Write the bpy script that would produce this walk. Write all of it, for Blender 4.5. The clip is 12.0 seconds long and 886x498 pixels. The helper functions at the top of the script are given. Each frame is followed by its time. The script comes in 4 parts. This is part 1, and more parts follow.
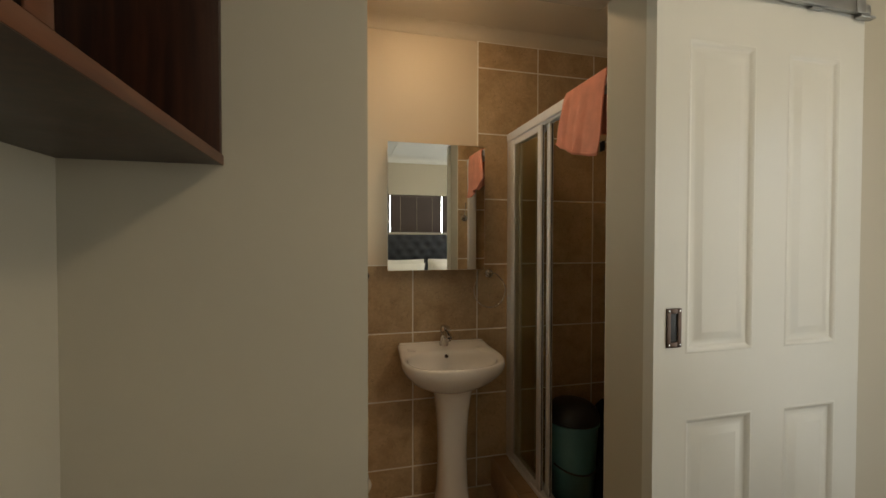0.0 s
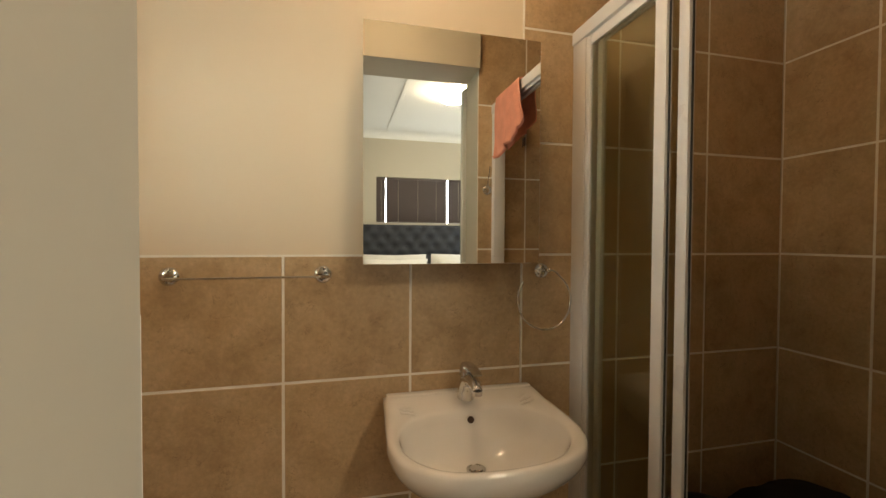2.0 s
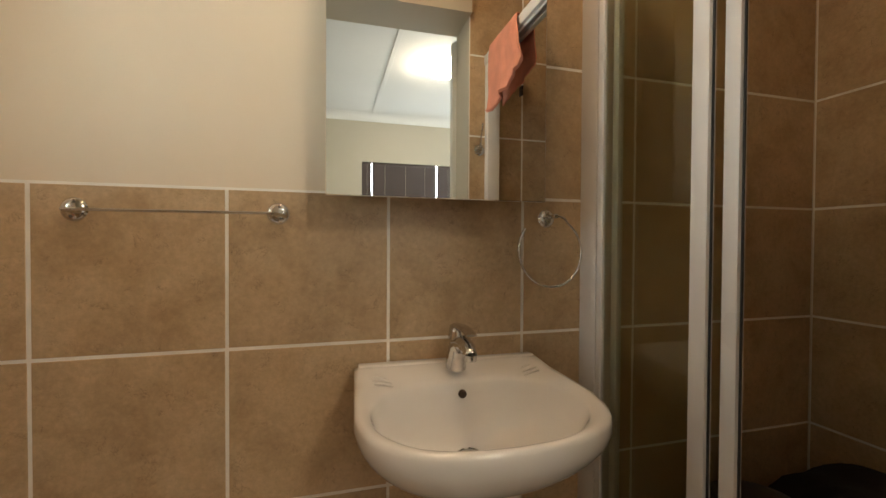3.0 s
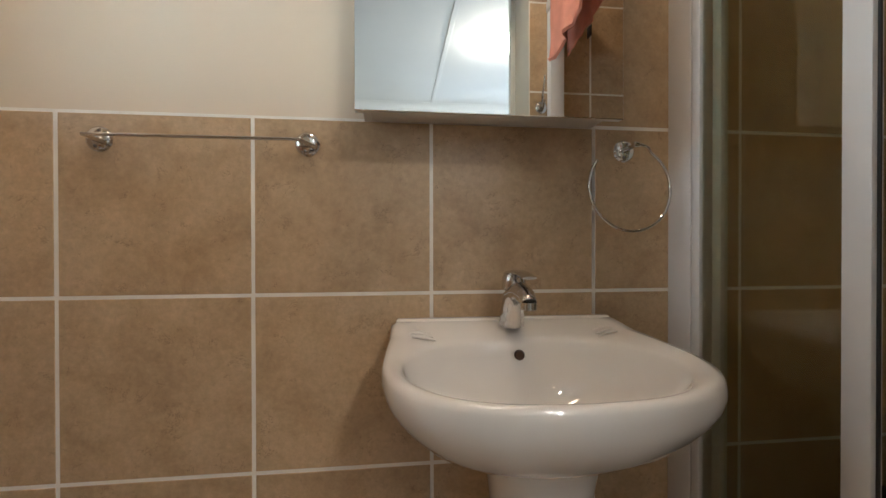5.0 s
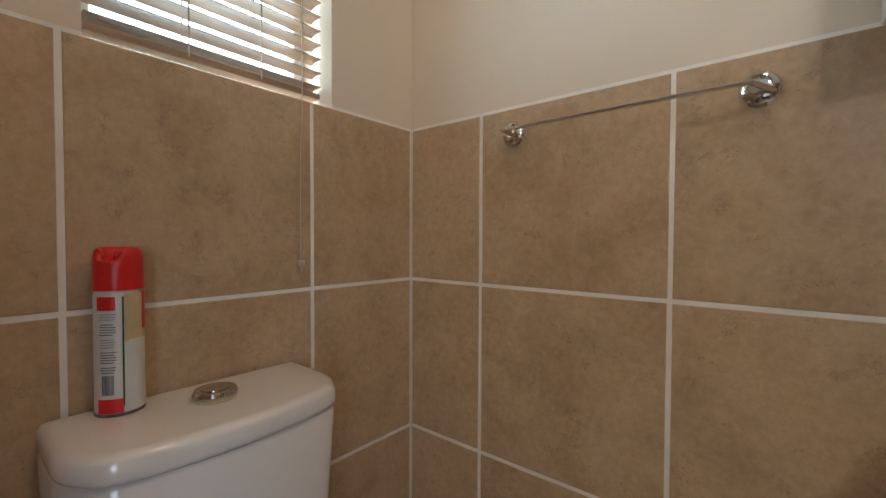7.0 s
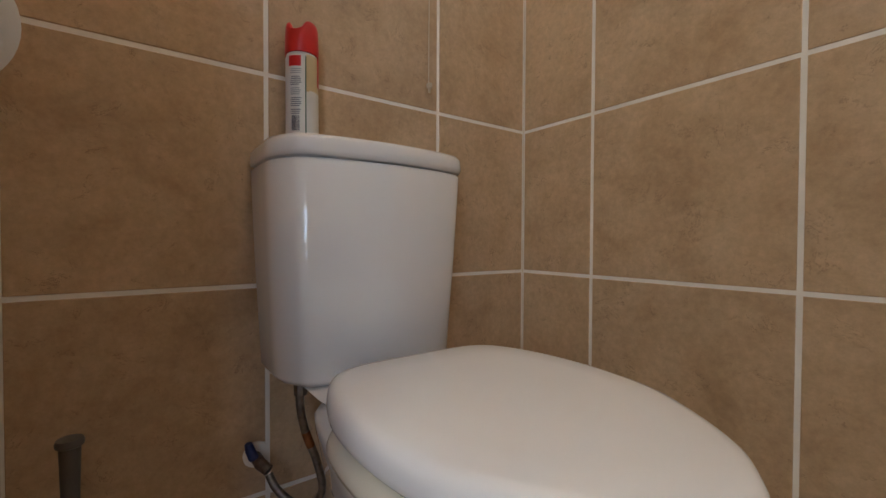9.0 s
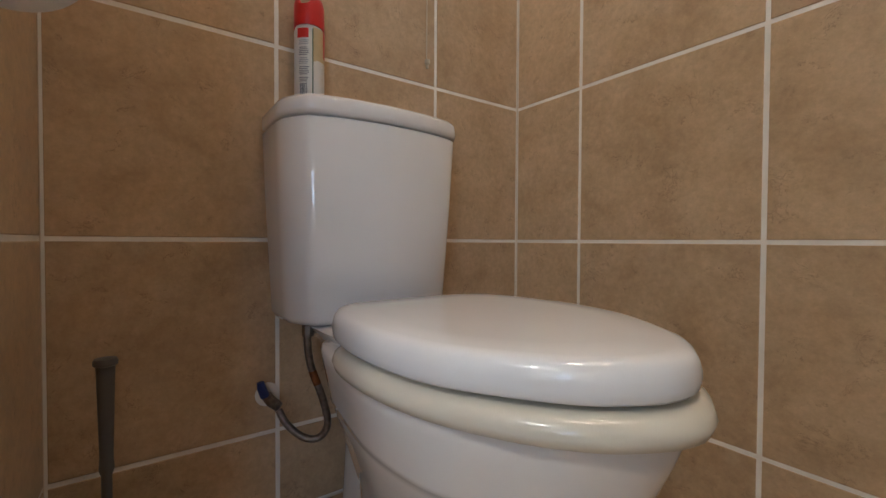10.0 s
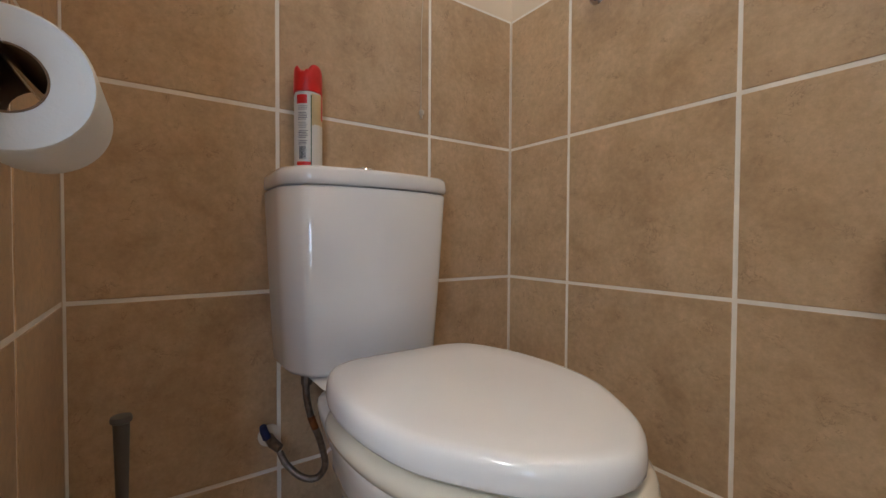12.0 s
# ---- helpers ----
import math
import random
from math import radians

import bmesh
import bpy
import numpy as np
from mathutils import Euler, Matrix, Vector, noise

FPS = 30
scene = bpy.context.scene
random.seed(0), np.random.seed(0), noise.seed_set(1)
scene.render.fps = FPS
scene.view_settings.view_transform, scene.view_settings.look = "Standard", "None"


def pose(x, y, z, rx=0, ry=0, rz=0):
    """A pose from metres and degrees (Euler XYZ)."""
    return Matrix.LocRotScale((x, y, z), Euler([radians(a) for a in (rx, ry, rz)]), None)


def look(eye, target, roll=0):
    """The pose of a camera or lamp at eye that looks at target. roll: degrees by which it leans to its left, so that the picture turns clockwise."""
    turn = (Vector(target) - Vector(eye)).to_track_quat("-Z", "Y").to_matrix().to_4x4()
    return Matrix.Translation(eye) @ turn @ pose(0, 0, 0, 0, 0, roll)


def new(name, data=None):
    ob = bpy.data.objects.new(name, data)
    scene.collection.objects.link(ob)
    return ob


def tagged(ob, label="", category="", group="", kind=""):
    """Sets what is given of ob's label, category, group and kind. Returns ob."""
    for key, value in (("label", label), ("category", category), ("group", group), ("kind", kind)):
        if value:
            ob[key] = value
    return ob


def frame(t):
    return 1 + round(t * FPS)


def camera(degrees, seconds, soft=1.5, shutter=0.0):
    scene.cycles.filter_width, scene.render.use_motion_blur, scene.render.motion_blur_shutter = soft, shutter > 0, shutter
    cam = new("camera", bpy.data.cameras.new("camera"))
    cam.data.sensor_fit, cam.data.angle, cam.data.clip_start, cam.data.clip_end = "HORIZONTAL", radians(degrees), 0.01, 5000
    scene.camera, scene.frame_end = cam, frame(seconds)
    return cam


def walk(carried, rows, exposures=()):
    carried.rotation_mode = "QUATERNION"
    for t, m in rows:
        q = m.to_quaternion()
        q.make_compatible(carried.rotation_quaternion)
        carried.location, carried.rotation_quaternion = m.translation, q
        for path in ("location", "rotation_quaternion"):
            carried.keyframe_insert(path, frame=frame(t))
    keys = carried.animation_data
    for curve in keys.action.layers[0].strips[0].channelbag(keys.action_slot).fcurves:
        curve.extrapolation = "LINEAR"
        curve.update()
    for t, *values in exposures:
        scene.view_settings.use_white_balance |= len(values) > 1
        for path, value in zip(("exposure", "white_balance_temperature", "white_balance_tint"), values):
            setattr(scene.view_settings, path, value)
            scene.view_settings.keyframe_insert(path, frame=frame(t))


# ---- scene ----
cam = camera(94.1, 12.0)
EXPOSURES = [(0, 0.0, 7400, 10), (0.5, 0.35, 7800, 10), (1, 0.6, 7800, 10), (1.5, 0.72, 7800, 10), (2, 0.88, 7500, 10), (3, 0.97, 6700, 10), (5, 1.15, 5550, 10), (7, 0.92, 5500, 10), (9.5, 1.27, 5400, 10), (12, 1.42, 5350, 10)]
PATH = [
    (0, (0.534, -2.103, 1.33), (1.018, -0.163, 1.293), 0.1),
    (0.5, (0.562, -1.858, 1.312), (1.044, 0.083, 1.269), 0.2),
    (1, (0.578, -1.582, 1.313), (1.074, 0.355, 1.27), 0.1),
    (1.5, (0.624, -1.368, 1.284), (1.14, 0.564, 1.244), 0.3),
    (2, (0.701, -1.188, 1.252), (1.182, 0.754, 1.208), 0.3),
    (2.5, (0.722, -1.074, 1.175), (1.25, 0.855, 1.144), 0.4),
    (3, (0.764, -0.983, 1.093), (1.292, 0.946, 1.061), 0.3),
    (3.2, (0.777, -0.954, 1.06), (1.305, 0.975, 1.036), 0.3),
    (4.8, (0.83, -0.856, 0.97), (1.165, 1.116, 0.947), -0.0),
    (5, (0.825, -0.843, 0.953), (1.054, 1.144, 0.94), -0.1),
    (5.5, (0.807, -0.814, 0.93), (0.729, 1.184, 0.897), 0.0),
    (6, (0.76, -0.779, 0.933), (0.374, 1.183, 0.903), 0.1),
    (6.5, (0.682, -0.732, 0.96), (-0.133, 1.094, 0.918), 0.1),
    (7, (0.682, -0.705, 0.952), (-0.593, 0.835, 0.903), 0.2),
    (7.5, (0.646, -0.745, 0.883), (-0.767, 0.671, 0.849), 0.6),
    (7.7, (0.67, -0.749, 0.831), (-0.804, 0.602, 0.801), 0.4),
    (9.3, (0.74, -0.783, 0.533), (-0.884, 0.384, 0.494), 0.4),
    (9.5, (0.751, -0.779, 0.509), (-0.876, 0.385, 0.47), 0.5),
    (10, (0.789, -0.805, 0.507), (-0.839, 0.357, 0.468), 0.3),
    (10.5, (0.823, -0.815, 0.509), (-0.816, 0.33, 0.473), 0.3),
    (11, (0.837, -0.812, 0.533), (-0.808, 0.325, 0.494), 0.2),
    (11.5, (0.84, -0.817, 0.558), (-0.812, 0.309, 0.514), 0.3),
    (12, (0.843, -0.805, 0.609), (-0.804, 0.329, 0.563), 0.3),
]
walk(cam, [(t, look(eye, target, roll)) for t, eye, target, roll in PATH], EXPOSURES)

# ---- world, sun and lamps ----
world = bpy.data.worlds.new("world")
scene.world = world
world.use_nodes = True
wn = world.node_tree.nodes
sky = wn.new("ShaderNodeTexSky")
sky.sky_type = "NISHITA"
sky.sun_disc = False
sky.sun_elevation = radians(50)
sky.sun_rotation = radians(215)
wn["Background"].inputs["Strength"].default_value = 0.12
world.node_tree.links.new(sky.outputs[0], wn["Background"].inputs["Color"])
sun = new("sun", bpy.data.lights.new("sun", "SUN"))
sun.data.energy, sun.data.angle, sun.data.color = 2.5, radians(0.5), (1, 0.95, 0.88)
sun.rotation_euler = (radians(40), 0, radians(-35))


def area(name, eye, target, w, h, watts, color):
    ob = new(name, bpy.data.lights.new(name, "AREA"))
    ob.data.shape, ob.data.size, ob.data.size_y = "RECTANGLE", w, h
    ob.data.energy, ob.data.color = watts, color
    ob.matrix_world = look(eye, target)
    return ob


BATH_WINDOW = area("bath_window_daylight", (-0.16, -0.405, 1.62), (1, -0.405, 1.62), 0.36, 0.78, 3.6, (0.80, 0.93, 1.0))
ROOM_DOOR = area("garden_door_daylight", (3.16, -2.75, 1.08), (2, -2.75, 1.05), 1.68, 2.0, 20, (0.84, 0.92, 1.0))
ROOM_WINDOW = area("bedroom_window_daylight", (1.9, -4.02, 1.72), (1.9, -3, 1.72), 1.5, 0.5, 6, (0.85, 0.93, 1.0))
SLIT_A = area("blind_gap_daylight", (1.958, -3.925, 1.717), (1.958, -3, 1.717), 0.009, 0.51, 0.8, (0.82, 0.90, 1.0))
SLIT_B = area("blind_gap_daylight", (1.213, -3.925, 1.717), (1.213, -3, 1.717), 0.009, 0.51, 0.3, (0.82, 0.90, 1.0))
BATH_LAMP, ROOM_LAMP = 14.0, 38.0

# ---- helpers for shapes ----
P = 0.350            # tile pitch
ROW0 = 1.2076        # top of the tiled dado
COL = 0.1984         # first joint on the north wall
YS = -0.927          # inner face of the south wall
YO = -1.150          # its bedroom face
XE = 2.287           # east wall of the shower
JL, JR, HEAD = 0.595, 1.345, 2.07
YR = -0.965          # inner face of the south wall on the shower's side
CEIL = 2.45


def origin_of(parent):
    while parent.parent:
        parent = parent.parent
    return Vector(parent.location)


def mesh_ob(name, bm, material, smooth=True, angle=40):
    me = bpy.data.meshes.new(name)
    bmesh.ops.recalc_face_normals(bm, faces=bm.faces[:])
    for f in bm.faces:
        f.smooth = smooth
    if smooth:
        for e in bm.edges:
            if len(e.link_faces) == 2 and e.calc_face_angle(0) > radians(angle):
                e.smooth = False
    bm.to_mesh(me)
    bm.free()
    me.materials.append(material)
    return new(name, me)


def thing(name, at, label, category, group=""):
    ob = new(name)
    ob.location = at
    ob.empty_display_size = 0.05
    return tagged(ob, label, category, group)


def part(name, bm, material, parent, label="", smooth=True, angle=40):
    bmesh.ops.translate(bm, verts=bm.verts[:], vec=-origin_of(parent))
    ob = mesh_ob(name, bm, material, smooth, angle)
    ob.parent = parent
    return tagged(ob, label) if label else ob


def solid(name, bm, material, label="", category="", smooth=True):
    """A thing of one mesh, with its origin at its base."""
    lo = Vector([min(v.co[i] for v in bm.verts) for i in range(3)])
    hi = Vector([max(v.co[i] for v in bm.verts) for i in range(3)])
    at = Vector(((lo.x + hi.x) / 2, (lo.y + hi.y) / 2, lo.z))
    bmesh.ops.translate(bm, verts=bm.verts[:], vec=-at)
    ob = mesh_ob(name, bm, material, smooth)
    ob.location = at
    return tagged(ob, label, category)


def structure(name, bm, material, label="", smooth=False):
    return tagged(mesh_ob(name, bm, material, smooth), label, "", "", "structure")


def box(bm, lo, hi, bevel=0.0, segments=2):
    m = Matrix.Translation([(a + b) / 2 for a, b in zip(lo, hi)]) @ Matrix.Diagonal([b - a for a, b in zip(lo, hi)] + [1])
    made = bmesh.ops.create_cube(bm, size=1, matrix=m)["verts"]
    if bevel:
        edges = list({e for v in made for e in v.link_edges})
        bmesh.ops.bevel(bm, geom=edges, offset=bevel, segments=segments, affect="EDGES", profile=0.5)
    return bm


def loft(bm, rings, close_start=True, close_end=True, cyclic=True):
    rows = [[bm.verts.new(p) for p in ring] for ring in rings]
    n = len(rows[0])
    for a, b in zip(rows, rows[1:]):
        for i in range(n if cyclic else n - 1):
            j = (i + 1) % n
            bm.faces.new((a[i], a[j], b[j], b[i]))
    if close_start:
        bm.faces.new(rows[0])
    if close_end:
        bm.faces.new(rows[-1])
    return bm


def lathe(bm, at, profile, axis="z", n=32, closed=False):
    """Turns (radius, height) pairs about an axis through at."""
    rings = []
    for r, h in profile:
        ring = []
        for i in range(n):
            c, s = r * math.cos(2 * math.pi * i / n), r * math.sin(2 * math.pi * i / n)
            d = {"z": (c, s, h), "y": (c, h, s), "x": (h, c, s)}[axis]
            ring.append(Vector(at) + Vector(d))
        rings.append(ring)
    return loft(bm, rings + ([rings[0]] if closed else []), not closed, not closed)


def smooth_path(points, steps=6):
    pts = [Vector(p) for p in points]
    out = []
    for i in range(len(pts) - 1):
        a, b, c, d = pts[max(i - 1, 0)], pts[i], pts[i + 1], pts[min(i + 2, len(pts) - 1)]
        for k in range(steps):
            t = k / steps
            out.append(0.5 * ((2 * b) + (c - a) * t + (2 * a - 5 * b + 4 * c - d) * t * t + (3 * b - a - 3 * c + d) * t ** 3))
    return out + [pts[-1]]


def tube(bm, points, radius, n=10):
    pts = [Vector(p) for p in points]
    rad = radius if isinstance(radius, (list, tuple)) else [radius] * len(pts)
    side = None
    rings = []
    for i, p in enumerate(pts):
        d = (pts[min(i + 1, len(pts) - 1)] - pts[max(i - 1, 0)]).normalized()
        if side is None:
            side = d.orthogonal().normalized()
        side = (side - d * side.dot(d)).normalized()
        up = d.cross(side)
        rings.append([p + (side * math.cos(2 * math.pi * k / n) + up * math.sin(2 * math.pi * k / n)) * rad[i] for k in range(n)])
    return loft(bm, rings)


def polar_ring(outline, centre, n, z, scale=1.0, shift=(0, 0)):
    """Points of a closed plan outline at even angles round a centre, scaled towards it."""
    ring = []
    m = len(outline)
    for k in range(n):
        a = 2 * math.pi * k / n
        d = Vector((math.cos(a), math.sin(a)))
        best = 0.0
        for i in range(m):
            p, q = Vector(outline[i]) - Vector(centre), Vector(outline[(i + 1) % m]) - Vector(centre)
            e = q - p
            den = d.x * e.y - d.y * e.x
            if abs(den) < 1e-12:
                continue
            t = (p.x * e.y - p.y * e.x) / den
            u = (p.x * d.y - p.y * d.x) / den
            if t > 0 and -1e-6 <= u <= 1 + 1e-6:
                best = max(best, t)
        ring.append(Vector((centre[0] + d.x * best * scale + shift[0], centre[1] + d.y * best * scale + shift[1], z)))
    return ring


def bm_new():
    return bmesh.new()


# ---- materials ----
def material(name, color, rough=0.5, metal=0.0, spread=0.06, size=6.0, fine=90.0, bump=0.05, depth=0.001, color2=None, coat=0.0, rough_spread=0.08):
    """A painted, glazed or moulded surface with slow and fine variation in colour, gloss and relief."""
    mat = bpy.data.materials.new(name)
    mat.use_nodes = True
    nt = mat.node_tree
    n, link = nt.nodes, nt.links.new
    bsdf = n["Principled BSDF"]
    geo = n.new("ShaderNodeNewGeometry")
    a = n.new("ShaderNodeTexNoise")
    a.inputs["Scale"].default_value, a.inputs["Detail"].default_value = size, 5
    b = n.new("ShaderNodeTexNoise")
    b.inputs["Scale"].default_value, b.inputs["Detail"].default_value = fine, 3
    link(geo.outputs["Position"], a.inputs["Vector"])
    link(geo.outputs["Position"], b.inputs["Vector"])
    ramp = n.new("ShaderNodeValToRGB")
    lo = [max(0, c * (1 - spread)) for c in color]
    hi = list(color2) if color2 else [min(1, c * (1 + spread)) for c in color]
    ramp.color_ramp.elements[0].position, ramp.color_ramp.elements[1].position = 0.3, 0.7
    ramp.color_ramp.elements[0].color, ramp.color_ramp.elements[1].color = (*lo, 1), (*hi, 1)
    link(a.outputs["Fac"], ramp.inputs["Fac"])
    link(ramp.outputs["Color"], bsdf.inputs["Base Color"])
    mr = n.new("ShaderNodeMapRange")
    mr.inputs["To Min"].default_value, mr.inputs["To Max"].default_value = max(0.01, rough - rough_spread), min(1, rough + rough_spread)
    link(a.outputs["Fac"], mr.inputs["Value"])
    link(mr.outputs["Result"], bsdf.inputs["Roughness"])
    bsdf.inputs["Metallic"].default_value = metal
    bsdf.inputs["Coat Weight"].default_value = coat
    if bump:
        bp = n.new("ShaderNodeBump")
        bp.inputs["Strength"].default_value, bp.inputs["Distance"].default_value = bump, depth
        link(b.outputs["Fac"], bp.inputs["Height"])
        link(bp.outputs["Normal"], bsdf.inputs["Normal"])
    return mat


def tile_material(name, light, mid, dark, rough=0.34):
    """Glazed stone-look tile: clouds, thin broken veins and a slightly uneven glaze; each tile shifts the pattern."""
    mat = bpy.data.materials.new(name)
    mat.use_nodes = True
    nt = mat.node_tree
    n, link = nt.nodes, nt.links.new
    bsdf = n["Principled BSDF"]
    geo, info = n.new("ShaderNodeNewGeometry"), n.new("ShaderNodeObjectInfo")
    mul = n.new("ShaderNodeVectorMath")
    mul.operation = "MULTIPLY_ADD"
    mul.inputs[1].default_value = (17, 31, 23)
    link(info.outputs["Random"], mul.inputs[0])
    link(geo.outputs["Position"], mul.inputs[2])

    def noise_node(scale, detail, rough_n=0.6, distortion=0.0):
        t = n.new("ShaderNodeTexNoise")
        t.inputs["Scale"].default_value, t.inputs["Detail"].default_value = scale, detail
        t.inputs["Roughness"].default_value, t.inputs["Distortion"].default_value = rough_n, distortion
        link(mul.outputs["Vector"], t.inputs["Vector"])
        return t.outputs["Fac"]

    def math_node(op, a, b, c=None):
        m = n.new("ShaderNodeMath")
        m.operation = op
        for i, v in enumerate((a, b, c)):
            if v is None:
                continue
            if isinstance(v, (int, float)):
                m.inputs[i].default_value = v
            else:
                link(v, m.inputs[i])
        return m.outputs[0]

    clouds = noise_node(9, 8, 0.62, 0.4)
    ramp = n.new("ShaderNodeValToRGB")
    els = ramp.color_ramp.elements
    els[0].position, els[0].color = 0.30, (*dark, 1)
    els[1].position, els[1].color = 0.72, (*light, 1)
    e = els.new(0.5)
    e.color = (*mid, 1)
    link(clouds, ramp.inputs["Fac"])
    vein = noise_node(13, 9, 0.74, 0.5)
    ridge = math_node("ABSOLUTE", math_node("SUBTRACT", vein, 0.5), 0)
    thin = n.new("ShaderNodeMapRange")
    thin.inputs["From Min"].default_value, thin.inputs["From Max"].default_value = 0.0, 0.008
    thin.inputs["To Min"].default_value, thin.inputs["To Max"].default_value = 1.0, 0.0
    link(ridge, thin.inputs["Value"])
    where = n.new("ShaderNodeMapRange")
    where.inputs["From Min"].default_value, where.inputs["From Max"].default_value = 0.52, 0.62
    link(noise_node(24, 4), where.inputs["Value"])
    veins = math_node("MULTIPLY", thin.outputs["Result"], where.outputs["Result"])
    speck = n.new("ShaderNodeMapRange")
    speck.inputs["From Min"].default_value, speck.inputs["From Max"].default_value = 0.66, 0.76
    link(noise_node(120, 3), speck.inputs["Value"])
    mark = math_node("MINIMUM", math_node("ADD", math_node("MULTIPLY", veins, 0.85), math_node("MULTIPLY", speck.outputs["Result"], 0.24)), 1.0)
    mix = n.new("ShaderNodeMix")
    mix.data_type = "RGBA"
    link(mark, mix.inputs["Factor"])
    link(ramp.outputs["Color"], mix.inputs[6])
    mix.inputs[7].default_value = (dark[0] * 0.35, dark[1] * 0.3, dark[2] * 0.28, 1)
    fine = n.new("ShaderNodeMapRange")
    fine.inputs["To Min"].default_value, fine.inputs["To Max"].default_value = 0.62, 1.38
    link(noise_node(75, 8, 0.75), fine.inputs["Value"])
    hsv = n.new("ShaderNodeHueSaturation")
    tone = n.new("ShaderNodeMapRange")
    tone.inputs["To Min"].default_value, tone.inputs["To Max"].default_value = 0.93, 1.06
    link(info.outputs["Random"], tone.inputs["Value"])
    link(math_node("MULTIPLY", fine.outputs["Result"], tone.outputs["Result"]), hsv.inputs["Value"])
    link(mix.outputs[2], hsv.inputs["Color"])
    link(hsv.outputs["Color"], bsdf.inputs["Base Color"])
    rr = n.new("ShaderNodeMapRange")
    rr.inputs["To Min"].default_value, rr.inputs["To Max"].default_value = rough - 0.08, rough + 0.10
    link(clouds, rr.inputs["Value"])
    link(rr.outputs["Result"], bsdf.inputs["Roughness"])
    bump = n.new("ShaderNodeBump")
    bump.inputs["Strength"].default_value, bump.inputs["Distance"].default_value = 0.25, 0.0012
    link(math_node("SUBTRACT", noise_node(22, 6), math_node("MULTIPLY", veins, 0.7)), bump.inputs["Height"])
    link(bump.outputs["Normal"], bsdf.inputs["Normal"])
    return mat


def wood_material(name, light, dark, rough=0.4, axis=(3.0, 3.0, 34.0)):
    mat = material(name, light, rough)
    nt = mat.node_tree
    n, link = nt.nodes, nt.links.new
    bsdf = n["Principled BSDF"]
    geo = n.new("ShaderNodeNewGeometry")
    mp = n.new("ShaderNodeMapping")
    mp.inputs["Scale"].default_value = axis
    link(geo.outputs["Position"], mp.inputs["Vector"])
    t = n.new("ShaderNodeTexNoise")
    t.inputs["Scale"].default_value, t.inputs["Detail"].default_value, t.inputs["Distortion"].default_value = 2.0, 7, 0.6
    link(mp.outputs["Vector"], t.inputs["Vector"])
    ramp = n.new("ShaderNodeValToRGB")
    ramp.color_ramp.elements[0].position, ramp.color_ramp.elements[0].color = 0.35, (*dark, 1)
    ramp.color_ramp.elements[1].position, ramp.color_ramp.elements[1].color = 0.68, (*light, 1)
    link(t.outputs["Fac"], ramp.inputs["Fac"])
    link(ramp.outputs["Color"], bsdf.inputs["Base Color"])
    return mat


def glow_material(name, color, strength):
    mat = bpy.data.materials.new(name)
    mat.use_nodes = True
    bsdf = mat.node_tree.nodes["Principled BSDF"]
    bsdf.inputs["Base Color"].default_value = (0.8, 0.78, 0.72, 1)
    bsdf.inputs["Emission Color"].default_value = (*color, 1)
    bsdf.inputs["Emission Strength"].default_value = strength
    return mat


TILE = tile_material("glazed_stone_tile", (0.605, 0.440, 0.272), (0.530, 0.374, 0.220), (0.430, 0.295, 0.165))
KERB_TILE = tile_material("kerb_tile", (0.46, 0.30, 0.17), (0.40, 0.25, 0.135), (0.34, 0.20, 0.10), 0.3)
GROUT = material("grout", (0.90, 0.86, 0.79), 0.85, spread=0.07, size=14, fine=400, bump=0.3)
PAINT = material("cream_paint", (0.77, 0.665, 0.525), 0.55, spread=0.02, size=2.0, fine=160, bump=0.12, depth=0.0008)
# Bedroom walls are pale; their weaker light is put into this darker colour.
PAINT_ROOM_SHADED = material("shaded_bedroom_paint", (0.50, 0.455, 0.36), 0.50, spread=0.02, size=2.0, fine=160, bump=0.15, depth=0.0008)
CEILING = material("ceiling_paint", (0.72, 0.64, 0.52), 0.8, spread=0.03, size=2.0, fine=120, bump=0.1)
CEILING_WHITE = material("white_ceiling_paint", (0.80, 0.80, 0.77), 0.8, spread=0.02, size=2.0, fine=120, bump=0.1)
DOOR_WHITE = material("door_enamel", (0.68, 0.67, 0.61), 0.32, spread=0.02, size=4, fine=70, bump=0.10, depth=0.0006)
CERAMIC = material("vitreous_china", (0.84, 0.805, 0.765), 0.04, spread=0.02, size=5, fine=14, bump=0.012, coat=0.6, rough_spread=0.02)
SEAT = material("seat_enamel", (0.88, 0.87, 0.87), 0.06, spread=0.02, size=5, fine=20, bump=0.015, coat=0.2, rough_spread=0.04)
SEAT_CREAM = material("aged_seat_enamel", (0.76, 0.70, 0.58), 0.14, spread=0.04, size=9, fine=40, bump=0.03, coat=0.2, rough_spread=0.04)
CHROME = material("chrome", (0.62, 0.61, 0.60), 0.07, 1.0, spread=0.06, size=30, fine=200, bump=0.02, rough_spread=0.05)
STEEL = material("braided_steel", (0.22, 0.19, 0.165), 0.35, 1.0, spread=0.3, size=120, fine=900, bump=0.6, depth=0.001)
RUST = material("rusty_steel", (0.28, 0.10, 0.03), 0.6, 0.4, spread=0.4, size=90, fine=500, bump=0.5)
ALU = material("white_powder_coat", (0.70, 0.68, 0.67), 0.30, spread=0.02, size=6, fine=120, bump=0.04)
TRACK = material("track_steel", (0.45, 0.45, 0.44), 0.35, 0.9, spread=0.12, size=12, fine=200)
SEAL = material("black_rubber", (0.02, 0.02, 0.02), 0.6)
CABINET = material("white_laminate", (0.66, 0.62, 0.56), 0.35, spread=0.02, size=5, fine=120, bump=0.03)
PLASTIC_WHITE = material("white_plastic", (0.78, 0.77, 0.73), 0.35)
